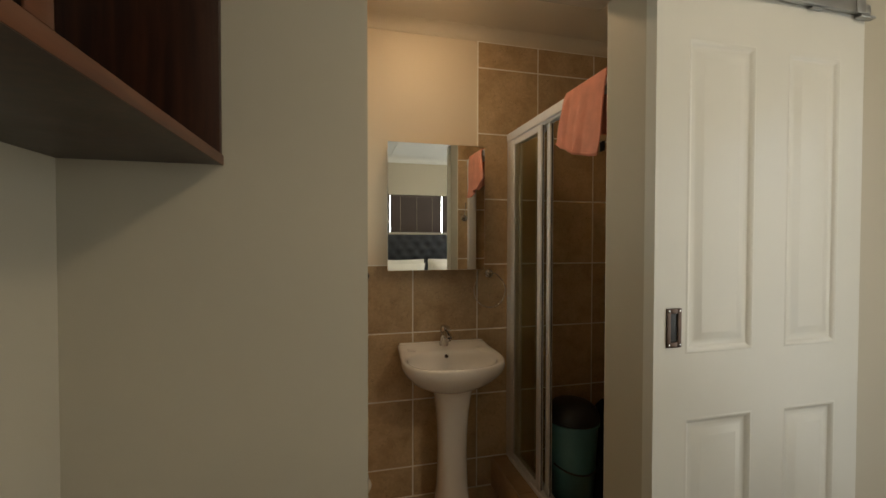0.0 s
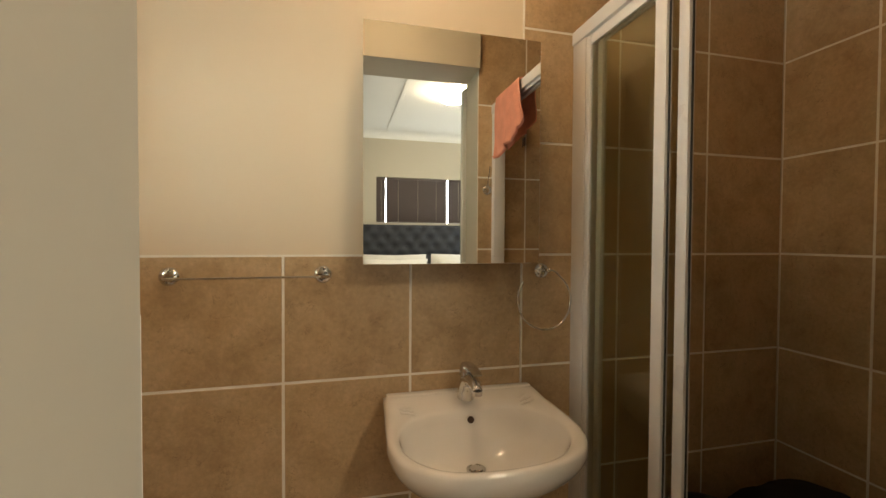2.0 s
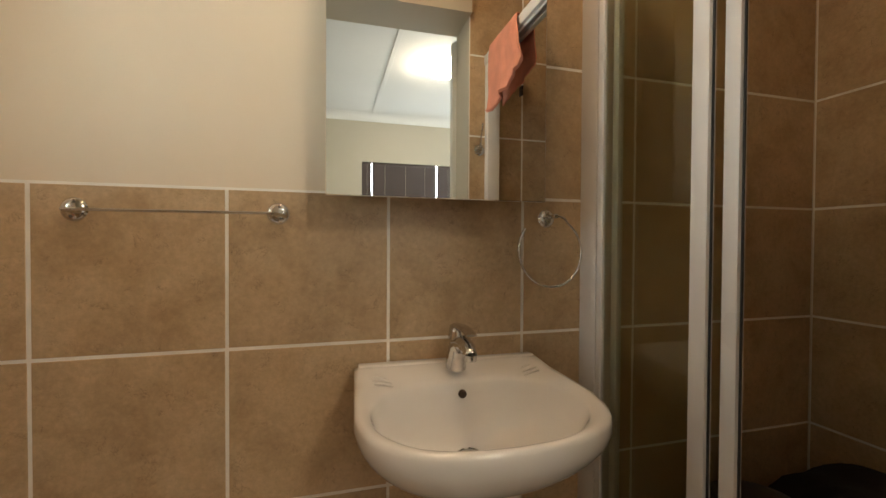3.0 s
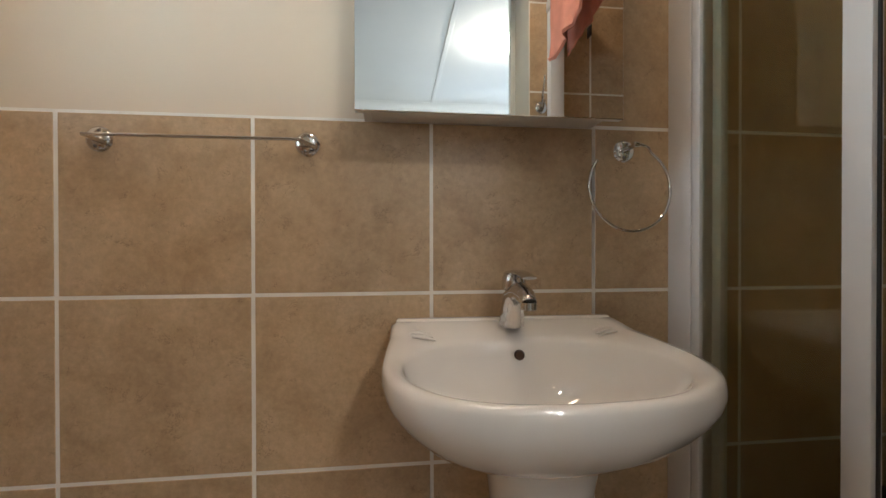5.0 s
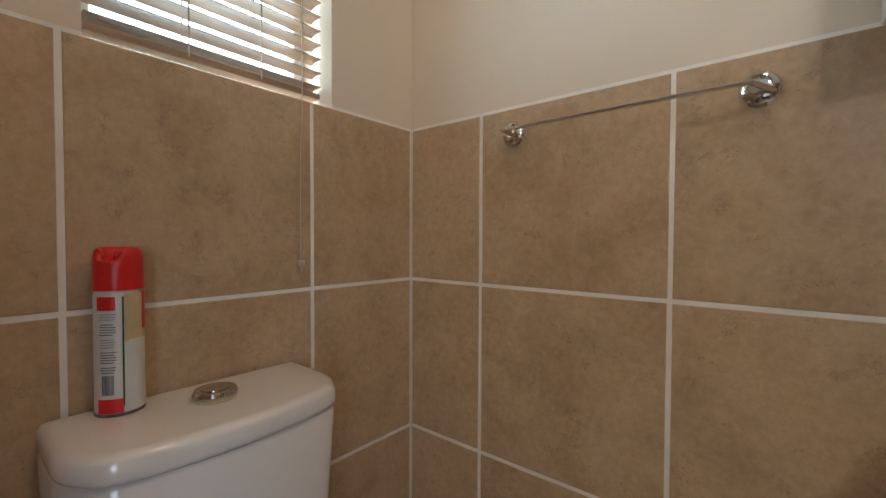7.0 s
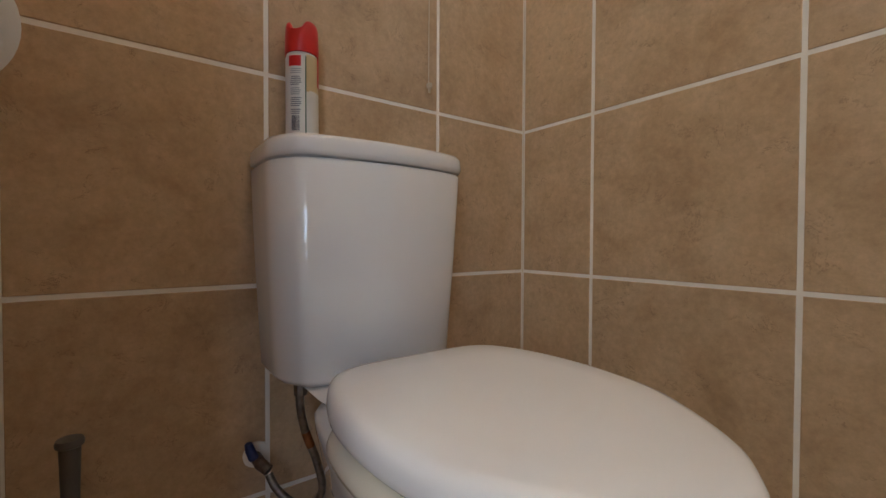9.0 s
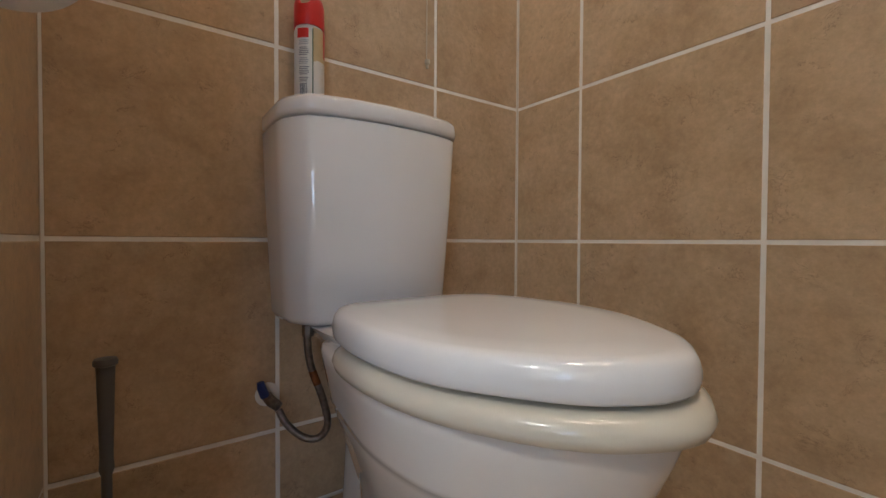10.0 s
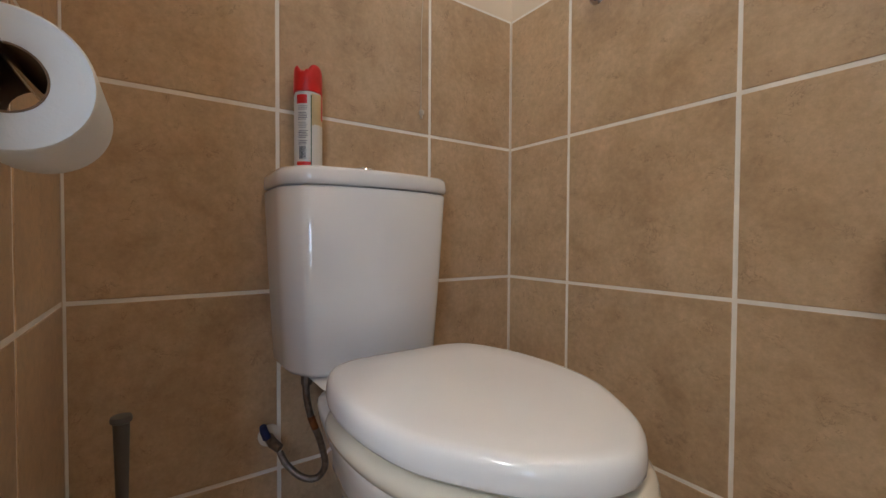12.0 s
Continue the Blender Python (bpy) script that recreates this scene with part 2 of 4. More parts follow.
RED = material("red_plastic", (0.62, 0.015, 0.012), 0.30, spread=0.08, size=20)
LABEL = material("can_label", (0.72, 0.70, 0.66), 0.35, spread=0.03, size=30)
LABEL_GOLD = material("can_label_gold", (0.60, 0.47, 0.26), 0.35, spread=0.10, size=30)
INK = material("grey_ink", (0.16, 0.17, 0.19), 0.5)
INK_SOFT = material("pale_grey_ink", (0.36, 0.37, 0.38), 0.5)
INK_GREEN = material("green_ink", (0.02, 0.09, 0.05), 0.4)
BLACK = material("black_plastic", (0.015, 0.015, 0.016), 0.45, spread=0.2, size=20)
BLACK_CLOTH = material("black_cloth", (0.012, 0.012, 0.013), 0.95, spread=0.4, size=14, fine=260, bump=0.9, depth=0.004)
GREY_PLASTIC = material("grey_plastic", (0.10, 0.095, 0.09), 0.45, spread=0.1, size=20)
TEAL = material("teal_plastic", (0.10, 0.27, 0.29), 0.38, spread=0.06, size=12)
BLUE = material("blue_plastic", (0.015, 0.03, 0.12), 0.4)
TOWEL = material("coral_towel", (0.76, 0.31, 0.215), 0.95, spread=0.09, size=18, fine=520, bump=0.9, depth=0.003)
PAPER = material("tissue_paper", (0.80, 0.78, 0.74), 0.9, spread=0.02, size=20, fine=340, bump=0.35, depth=0.0015)
CARD = material("cardboard", (0.22, 0.14, 0.08), 0.9)
BRONZE = material("dark_bronze", (0.10, 0.065, 0.05), 0.35, 0.7, spread=0.2, size=30)
MAHOGANY = wood_material("mahogany_veneer", (0.052, 0.017, 0.008), (0.020, 0.007, 0.004), 0.38, (26.0, 26.0, 2.0))
MAHOGANY_EDGE = wood_material("mahogany_edge", (0.14, 0.048, 0.021), (0.08, 0.027, 0.013), 0.42, (3.0, 3.0, 30.0))
SLAT = wood_material("blind_slat_wood", (0.40, 0.27, 0.17), (0.27, 0.17, 0.10), 0.45, (30.0, 4.0, 30.0))
SLAT_DARK = material("dark_blind_slat", (0.085, 0.062, 0.055), 0.5)
CORD = material("blind_cord", (0.62, 0.55, 0.42), 0.8)
VELVET = material("charcoal_velvet", (0.035, 0.038, 0.045), 0.8, spread=0.25, size=12, fine=400, bump=0.4)
LINEN = material("white_linen", (0.78, 0.76, 0.70), 0.9, spread=0.03, size=9, fine=300, bump=0.4)
CARPET = material("bedroom_floor_covering", (0.24, 0.19, 0.15), 0.9, spread=0.2, size=8, fine=300, bump=0.8)
GROUND = material("garden_ground", (0.16, 0.17, 0.08), 0.95, spread=0.4, size=1.5, fine=30)
GLOW = glow_material("lit_opal_glass", (1.0, 0.73, 0.47), BATH_LAMP)
GLOW_ROOM = glow_material("lit_opal_glass_bedroom", (1.0, 0.87, 0.69), ROOM_LAMP)
MIRROR = bpy.data.materials.new("mirror_silvering")
MIRROR.use_nodes = True
MIRROR.node_tree.nodes["Principled BSDF"].inputs["Metallic"].default_value = 1.0
MIRROR.node_tree.nodes["Principled BSDF"].inputs["Roughness"].default_value = 0.0
MIRROR.node_tree.nodes["Principled BSDF"].inputs["Base Color"].default_value = (0.90, 0.92, 0.90, 1)
GLASS = bpy.data.materials.new("tinted_glass")
GLASS.use_nodes = True
_g = GLASS.node_tree.nodes["Principled BSDF"]
_g.inputs["Transmission Weight"].default_value, _g.inputs["Roughness"].default_value = 1.0, 0.02
_g.inputs["Base Color"].default_value, _g.inputs["IOR"].default_value = (0.86, 0.88, 0.74, 1), 1.45


# ---- bathroom shell ----
def wall_with_hole(name, lo, hi, hole, mat, axis):
    """A wall from lo to hi. The hole is (a0, a1, z0, z1) along the wall's length, axis 0 for x or 1 for y."""
    bm = bm_new()
    a0, a1, z0, z1 = hole

    def piece(s0, s1, h0, h1):
        if s1 - s0 > 1e-4 and h1 - h0 > 1e-4:
            l, h = list(lo), list(hi)
            l[axis], h[axis], l[2], h[2] = s0, s1, h0, h1
            box(bm, l, h)
    piece(lo[axis], a0, lo[2], hi[2])
    piece(a1, hi[axis], lo[2], hi[2])
    piece(a0, a1, lo[2], z0)
    piece(a0, a1, z1, hi[2])
    return structure(name, bm, mat)


WALL_N = structure("wall_north", box(bm_new(), (-0.25, 0.0045, -0.1), (XE + 0.2, 0.15, 2.62)), PAINT)
WALL_W = wall_with_hole("wall_west", (-0.20, YS - 0.0045, -0.1), (-0.0045, 0.0045, 2.62), (-0.591, -0.218, 1.2, 2.05), PAINT, 1)
WALL_E = structure("wall_east", box(bm_new(), (XE + 0.0045, YR - 0.0045, -0.1), (XE + 0.2, 0.0045, 2.62)), PAINT)
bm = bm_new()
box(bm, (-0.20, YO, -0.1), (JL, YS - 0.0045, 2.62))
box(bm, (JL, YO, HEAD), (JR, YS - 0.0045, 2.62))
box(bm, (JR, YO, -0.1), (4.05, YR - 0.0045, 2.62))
WALL_S = structure("wall_south", bm, PAINT_ROOM_SHADED)
structure("ceiling", box(bm_new(), (-0.2, YR - 0.0045, CEIL), (XE + 0.2, 0.0045, CEIL + 0.04)), CEILING)
structure("floor", box(bm_new(), (-0.2, YO + 0.0, -0.1), (XE + 0.2, 0.0045, -0.004)), GROUT)
structure("ground", box(bm_new(), (-60, -60, -0.35), (60, 60, -0.3)), GROUND)


def cornice(name, x0, x1, y0, y1, top, size, mat):
    """A cove all round a room."""
    bm = bm_new()
    prof = [(0.0, -size)] + [(size * (1 - math.cos(a)) * 0.92 + 0.004, -size * (1 - math.sin(a)) * 0.92 - 0.002) for a in [math.pi / 2 * k / 6 for k in range(7)]] + [(size, 0.0)]
    rings = []
    for d, h in prof:
        rings.append([(x0 + d, y0 + d, top + h), (x1 - d, y0 + d, top + h), (x1 - d, y1 - d, top + h), (x0 + d, y1 - d, top + h)])
    loft(bm, rings, False, False)
    ob = structure(name, bm, mat)
    return ob


cornice("cornice", -0.0045, XE + 0.0045, YR - 0.0045, 0.0045, CEIL, 0.055, CEILING)

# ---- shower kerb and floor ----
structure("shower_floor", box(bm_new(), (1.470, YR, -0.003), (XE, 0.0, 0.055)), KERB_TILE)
structure("shower_kerb", box(bm_new(), (1.338, YR, -0.003), (1.470, 0.0, 0.150)), GROUT)


# ---- window in the west wall, with its blind ----
def window_frame(name, x, y0, y1, z0, z1, w, mat):
    bm = bm_new()
    box(bm, (x, y0, z0), (x + 0.03, y0 + w, z1), 0.003)
    box(bm, (x, y1 - w, z0), (x + 0.03, y1, z1), 0.003)
    box(bm, (x, y0 + w, z0), (x + 0.03, y1 - w, z0 + w), 0.003)
    box(bm, (x, y0 + w, z1 - w), (x + 0.03, y1 - w, z1), 0.003)
    return mesh_ob(name, bm, mat)


W1 = tagged(window_frame("window_1", -0.13, -0.591, -0.218, 1.2, 2.05, 0.025, ALU), "white metal window frame in the tiled wall", "", "", "structure")
pane = mesh_ob("pane", box(bm_new(), (-0.118, -0.566, 1.225), (-0.114, -0.243, 2.025)), GLASS, False)
pane.parent, pane.visible_shadow = W1, False
sill = mesh_ob("window_sill", box(bm_new(), (-0.10, -0.5905, 1.2002), (-0.001, -0.2185, 1.206), 0.002), PAINT)
sill.parent = W1


def venetian(at, y0, y1, z0, z1, x, pitch, depth, tilt, mat, ladders, label, name="venetian_blind", along="y"):
    """Slats hung between two rails. along: the axis on which they run."""
    blind = thing(name, at, label, "blind")

    def place(bm, cx, cz, half, thick, rot):
        m = Matrix.Translation((cx, (y0 + y1) / 2, cz)) @ Matrix.Rotation(rot, 4, "Y") @ Matrix.Diagonal((half * 2, y1 - y0, thick, 1))
        made = bmesh.ops.create_cube(bm, size=1, matrix=m)["verts"]
        return made

    def turn(bm):
        if along == "x":
            for v in bm.verts:
                v.co = Vector((v.co.y, v.co.x, v.co.z))
        return bm
    n = int((z1 - z0 - 0.03) / pitch)
    zs = [z0 + 0.026 + pitch * i for i in range(n)]
    first = None
    for cz in zs:
        if first is None:
            bm = bm_new()
            rings = []
            for k in range(5):
                u = -depth / 2 + depth * k / 4
                crown = 0.0018 * (1 - (2 * k / 4 - 1) ** 2)
                rings.append((u * math.cos(tilt), u * math.sin(tilt) + crown))
            pts = [(x + a, b + 0.0008) for a, b in rings] + [(x + a, b - 0.0008) for a, b in reversed(rings)]
            loft(bm, [[(a, y0, b) for a, b in pts], [(a, y1, b) for a, b in pts]])
            bmesh.ops.translate(bm, verts=bm.verts[:], vec=(0, 0, cz))
            first = part("slat", turn(bm), mat, blind, smooth=False)
        else:
            o = first.copy()
            scene.collection.objects.link(o)
            o.parent = blind
            o.location = (0, 0, cz - zs[0])
    part("bottom_rail", turn(box(bm_new(), (x - depth * 0.4, y0, z0 + 0.004), (x + depth * 0.4, y1, z0 + 0.016), 0.002)), mat, blind)
    part("head_rail", turn(box(bm_new(), (x - 0.018, y0, z1 - 0.03), (x + 0.018, y1, z1), 0.003)), mat, blind)
    for yl in ladders:
        bm = bm_new()
        for s in (-1, 1):
            tube(bm, [(x + s * depth * 0.42, yl, z0 + 0.01), (x + s * depth * 0.42, yl, z1 - 0.02)], 0.0012, 6)
        part("ladder_cord", turn(bm), CORD, blind)
    return blind


BLIND = venetian((-0.045, -0.405, 1.222), -0.585, -0.226, 1.222, 2.04, -0.045, 0.0275, 0.034, radians(5), SLAT, (-0.46, -0.345), "wooden venetian blind, half open, in the small bright window")
bm = bm_new()
tube(bm, smooth_path([(-0.02, -0.283, 1.98), (-0.004, -0.284, 1.5), (0.008, -0.290, 1.21), (0.006, -0.293, 1.10), (0.006, -0.294, 0.915)]), 0.0011, 6)
pc = part("pull_cord", bm, CORD, BLIND)
part("cord_bob", lathe(bm_new(), (0.009, -0.294, 0.893), [(0.004, 0.020), (0.0062, 0.018), (0.0060, 0.010), (0.0032, 0.009), (0.0026, 0.0)], n=14), CORD, BLIND)

# ---- bathroom lamp ----
lamp = thing("ceiling_light", (0.92, -0.46, CEIL - 0.075), "round opal glass ceiling lamp, lit, on the bathroom ceiling", "lamp")
part("lamp_base", lathe(bm_new(), (0.92, -0.46, CEIL), [(0.135, -0.001), (0.14, -0.012), (0.128, -0.02)]), ALU, lamp)
part("shade", lathe(bm_new(), (0.92, -0.46, CEIL), [(0.125, -0.021), (0.122, -0.035), (0.105, -0.055), (0.075, -0.068), (0.035, -0.074), (0.004, -0.075)]), GLOW, lamp, "glowing opal glass shade")


# ---- wash basin on its pedestal ----
BX = 1.048


def half_outline(points):
    """A closed plan outline from the points of its right half, back to front."""
    right = smooth_path([(x, y, 0) for x, y in points], 5)
    pts = [(p.x, p.y) for p in right]
    return pts + [(-x, y) for x, y in reversed(pts)]


basin = thing("wash_basin", (BX, -0.2, 0.0), "glossy white ceramic pedestal wash basin against the tiled wall", "basin")
OUT = [(0.0, -0.001), (0.231, -0.001)] + half_outline([(0.232, -0.003), (0.234, -0.07), (0.239, -0.14), (0.243, -0.21), (0.243, -0.265), (0.225, -0.33), (0.178, -0.378), (0.10, -0.406), (0.0, -0.414)]) + [(-0.231, -0.001)]
INN = half_outline([(0.0, -0.100), (0.09, -0.102), (0.150, -0.118), (0.192, -0.160), (0.211, -0.222), (0.200, -0.290), (0.152, -0.348), (0.085, -0.377), (0.0, -0.385)])
UND = [(0.098 * math.cos(2 * math.pi * k / 40), -0.175 + 0.100 * math.sin(2 * math.pi * k / 40)) for k in range(40)]
CB, NB = (0.0, -0.22), 120
ro, ri, ru = polar_ring(OUT, CB, NB, 0), polar_ring(INN, CB, NB, 0), polar_ring(UND, CB, NB, 0)


def mixed(a, b, t, z, lift=0.0):
    ring = []
    for p, q in zip(a, b):
        v = p.lerp(q, t)
        back = max(0.0, min(1.0, (v.y + 0.414) / 0.40)) + 0.25 * max(0.0, min(1.0, (v.y + 0.10) / 0.05))
        ring.append(Vector((BX + v.x, v.y, z + lift * back)))
    return ring


rings = [mixed(ru, ro, 0.0, 0.622), mixed(ru, ro, 0.20, 0.634), mixed(ru, ro, 0.43, 0.653), mixed(ru, ro, 0.66, 0.677), mixed(ru, ro, 0.83, 0.703, 0.006),
         mixed(ru, ro, 0.93, 0.723, 0.014), mixed(ru, ro, 0.98, 0.738, 0.02), mixed(ru, ro, 1.0, 0.754, 0.024), mixed(ru, ro, 0.990, 0.766, 0.026)]
rings += [mixed(ro, ri, 0.12, 0.7725, 0.027), mixed(ro, ri, 0.34, 0.7745, 0.024), mixed(ro, ri, 0.62, 0.7725, 0.020), mixed(ro, ri, 0.86, 0.768, 0.018), mixed(ro, ri, 0.96, 0.764, 0.017), mixed(ro, ri, 1.0, 0.759, 0.016)]
for s, z in ((0.975, 0.750), (0.945, 0.732), (0.90, 0.712), (0.82, 0.692), (0.68, 0.674), (0.48, 0.658), (0.28, 0.647), (0.10, 0.642)):
    rings.append([Vector((BX + p.x * s, -0.165 + (p.y + 0.165) * s, z)) for p in ri])
part("bowl", loft(bm_new(), rings), CERAMIC, basin, angle=75)
part("back_ledge", box(bm_new(), (BX - 0.222, -0.030, 0.792), (BX + 0.222, -0.0008, 0.8085), 0.0050, 4), CERAMIC, basin, "low raised ledge along the wall")
rings = []
for z, rx, ry in ((0.001, 0.094, 0.105), (0.03, 0.092, 0.102), (0.06, 0.083, 0.092), (0.14, 0.074, 0.080), (0.30, 0.069, 0.072), (0.42, 0.072, 0.074), (0.52, 0.080, 0.083), (0.58, 0.088, 0.094), (0.622, 0.096, 0.102)):
    ring = []
    for k in range(40):
        a = 2 * math.pi * k / 40
        c, s = math.cos(a), math.sin(a)
        ring.append((BX + 0.016 + rx * math.copysign(abs(c) ** 0.75, c), -0.165 + ry * math.copysign(abs(s) ** 0.75, s), z))
    rings.append(ring)
part("pedestal", loft(bm_new(), rings), CERAMIC, basin, angle=60)
for sx in (-1, 1):
    for k in range(4):
        bm = bm_new()
        x0, y0 = BX + sx * (0.203 - 0.003 * k), -0.050 - 0.018 * k
        tube(bm, [(x0, y0, 0.797 - 0.0018 * k), (x0 - sx * 0.022, y0 - 0.004, 0.7955 - 0.0018 * k), (x0 - sx * 0.042, y0 - 0.010, 0.791 - 0.0018 * k)], [0.0022, 0.0036, 0.0014], 8)
        part("soap_ridge", bm, CERAMIC, basin)
part("overflow", lathe(bm_new(), (BX + 0.004, -0.1045, 0.752), [(0.0095, 0.004), (0.0095, -0.002), (0.008, -0.0045)], "y", 20), BRONZE, basin, "dark overflow hole")
part("drain", lathe(bm_new(), (BX, -0.165, 0.645), [(0.026, -0.002), (0.026, 0.003), (0.022, 0.0045), (0.018, 0.002)], n=28), CHROME, basin, "chrome drain ring")
part("drain_plug", lathe(bm_new(), (BX, -0.165, 0.647), [(0.0165, 0.0), (0.0165, 0.003), (0.010, 0.005)], n=24), CHROME, basin)

# ---- tap ----
TX, TY = 1.047, -0.070
tap = thing("mixer_tap", (TX, TY, 0.800), "chrome single-lever mixer tap on the wash basin", "tap")
part("body", tube(bm_new(), smooth_path([(TX, TY + 0.002, 0.8035), (TX, TY, 0.812), (TX, TY - 0.006, 0.832), (TX, TY - 0.014, 0.850), (TX, TY - 0.020, 0.864)], 3),
                  [0.0245] * 3 + [0.0235] * 3 + [0.0218] * 3 + [0.0212] * 3 + [0.018], 28), CHROME, tap)
part("spout", tube(bm_new(), smooth_path([(TX, TY - 0.006, 0.848), (TX, TY - 0.034, 0.866), (TX, TY - 0.066, 0.870), (TX, TY - 0.092, 0.864), (TX, TY - 0.102, 0.856)], 4),
                   [0.0205] * 4 + [0.0185] * 4 + [0.0165] * 4 + [0.0148] * 4 + [0.0140], 22), CHROME, tap)
part("aerator", lathe(bm_new(), (TX, TY - 0.103, 0.846), [(0.0105, 0.002), (0.0115, 0.0), (0.0132, 0.001), (0.0135, 0.013)], n=22), CHROME, tap)
part("cap", lathe(bm_new(), (TX, TY - 0.014, 0.870), [(0.0190, 0.0), (0.0228, 0.003), (0.0225, 0.016), (0.0205, 0.027), (0.0150, 0.034), (0.006, 0.037)], n=26), CHROME, tap)
rings = []
for k in range(11):
    t = k / 10
    y, z = TY - 0.004 - 0.103 * t, 0.9005 + 0.006 * math.sin(t * 2.6) - 0.004 * t * t
    w, h = 0.0175 - 0.0050 * t, 0.0068 - 0.0042 * t
    rings.append([(TX + w * math.cos(2 * math.pi * i / 18), y, z + h * math.sin(2 * math.pi * i / 18)) for i in range(18)])
part("lever", loft(bm_new(), rings), CHROME, tap, angle=60)


# ---- chrome fittings on the north wall ----
def rosette(at, parent, axis=-1):
    bm = bm_new()
    lathe(bm, at, [(0.0235, 0.0), (0.0240, axis * 0.002), (0.0215, axis * 0.005), (0.0200, axis * 0.0068), (0.009, axis * 0.009)], "y", 28)
    r = part("rosette", bm, CHROME, parent)
    for s in (-1, 1):
        part("screw", lathe(bm_new(), (at[0] + s * 0.003, at[1] + axis * 0.0070, at[2] + s * 0.0145), [(0.0034, 0.0), (0.0034, axis * 0.0012), (0.002, axis * 0.002)], "y", 12), STEEL, r)
    return r


bar = thing("towel_rail", (0.464, 0.0, 1.145), "thin chrome towel rail on the beige tiles", "rail")
for x, xr, xw in ((0.275, 0.280, 0.010), (0.653, 0.646, 0.014)):
    rosette((x, -0.0, 1.155), bar)
    part("bracket_arm", tube(bm_new(), [(x + xw, -0.005, 1.149), (x + xw * 0.4, -0.022, 1.151), (xr, -0.049, 1.152)], [0.0048, 0.0042, 0.0036], 12), CHROME, bar)
part("rod", tube(bm_new(), [(0.277, -0.050, 1.152), (0.650, -0.050, 1.1525)], 0.0032, 14), CHROME, bar)

ring = thing("towel_ring", (1.31, 0.0, 1.15), "open round chrome towel ring on the tiles beside the mirror cabinet", "towel ring")
rosette((1.315, 0.0, 1.157), ring)
part("bracket_arm", tube(bm_new(), [(1.316, -0.006, 1.160), (1.318, -0.030, 1.161), (1.318, -0.048, 1.161)], [0.0055, 0.0045, 0.005], 14), CHROME, ring)
part("collar", lathe(bm_new(), (1.314, -0.048, 1.161), [(0.004, -0.006), (0.0062, -0.004), (0.0062, 0.006), (0.004, 0.008)], "x", 16), CHROME, ring)
pts = [(1.316, -0.048, 1.161), (1.328, -0.048, 1.1600), (1.341, -0.049, 1.1550)]
for k in range(46):
    a = radians(55 - k * (55 + 219) / 45)
    pts.append((1.301 + 0.0875 * math.cos(a), -0.050 - 0.008 * math.sin(-a), 1.072 + 0.0890 * math.sin(a)))
part("hoop", tube(bm_new(), pts, 0.0031, 12), CHROME, ring)

# ---- mirror cabinet ----
cab = thing("mirror_cabinet", (1.003, -0.05, 1.198), "white wall cabinet with a frameless mirror door above the basin", "cabinet")
bm = bm_new()
box(bm, (0.765, -0.1005, 1.204), (0.779, -0.001, 1.798), 0.001)
box(bm, (1.226, -0.1005, 1.204), (1.240, -0.001, 1.798), 0.001)
box(bm, (0.7791, -0.1005, 1.204), (1.2259, -0.001, 1.218), 0.001)
box(bm, (0.7791, -0.1005, 1.784), (1.2259, -0.001, 1.798), 0.001)
box(bm, (0.7791, -0.006, 1.2181), (1.2259, -0.001, 1.7839), 0)
part("carcass", bm, CABINET, cab)
door = part("door", box(bm_new(), (0.7555, -0.1155, 1.1885), (1.2455, -0.1020, 1.8085), 0.0006), CABINET, cab)
part("mirror", box(bm_new(), (0.7550, -0.1200, 1.1880), (1.2460, -0.1157, 1.8090), 0.0010, 1), MIRROR, door, "clear mirror glass with a polished edge", smooth=False)

# ---- toilet ----
TC = -0.456


def toilet_outline(k=1.0, tip=0.642, back=0.205, wide=0.172):
    half = smooth_path([(back, 0.0, 0), (back, 0.06, 0), (back + 0.004, 0.105, 0), (back + 0.030, 0.140, 0), (0.31, wide * 0.97, 0), (0.40, wide, 0), (0.49, wide * 0.91, 0), (tip - 0.088, wide * 0.705, 0), (tip - 0.036, wide * 0.46, 0), (tip - 0.008, wide * 0.20, 0), (tip - 0.001, wide * 0.06, 0), (tip, 0.0, 0)], 5)
    pts = [(p.x, p.y) for p in half]
    return pts + [(x, -y) for x, y in reversed(pts[1:-1])]


def toilet_ring(outline, z, scale=1.0, n=96, dx=0.0, sx=1.0):
    ring = polar_ring(outline, (0.42, 0.0), n, z, scale)
    return [Vector((0.42 + (p.x - 0.42) * sx + dx, TC + p.y, z)) for p in ring]


toilet = thing("toilet", (0.35, TC, 0.0), "white ceramic close-coupled toilet with a closed lid beside the wall", "toilet")
LID = toilet_outline()
LID_PROFILE = [(0.3812, 0.955), (0.3824, 0.980), (0.3860, 0.996), (0.3920, 1.0), (0.3995, 0.998), (0.4065, 0.989), (0.4120, 0.972), (0.4152, 0.948), (0.4170, 0.900), (0.4178, 0.70), (0.4182, 0.2)]
bm = loft(bm_new(), [toilet_ring(LID, z, k) for z, k in LID_PROFILE])
part("lid", bm, SEAT, toilet, "closed glossy white lid", angle=60)
SO = toilet_outline(tip=0.654, wide=0.176, back=0.235)
bm = loft(bm_new(), [toilet_ring(SO, 0.3510, 0.72), toilet_ring(SO, 0.3490, 0.94), toilet_ring(SO, 0.3520, 0.985), toilet_ring(SO, 0.3610, 1.0), toilet_ring(SO, 0.3700, 0.985), toilet_ring(SO, 0.3755, 0.94), toilet_ring(SO, 0.3760, 0.80), toilet_ring(SO, 0.3700, 0.70)], False, False)
part("seat", bm, SEAT_CREAM, toilet, "cream seat ring under the lid", angle=70)
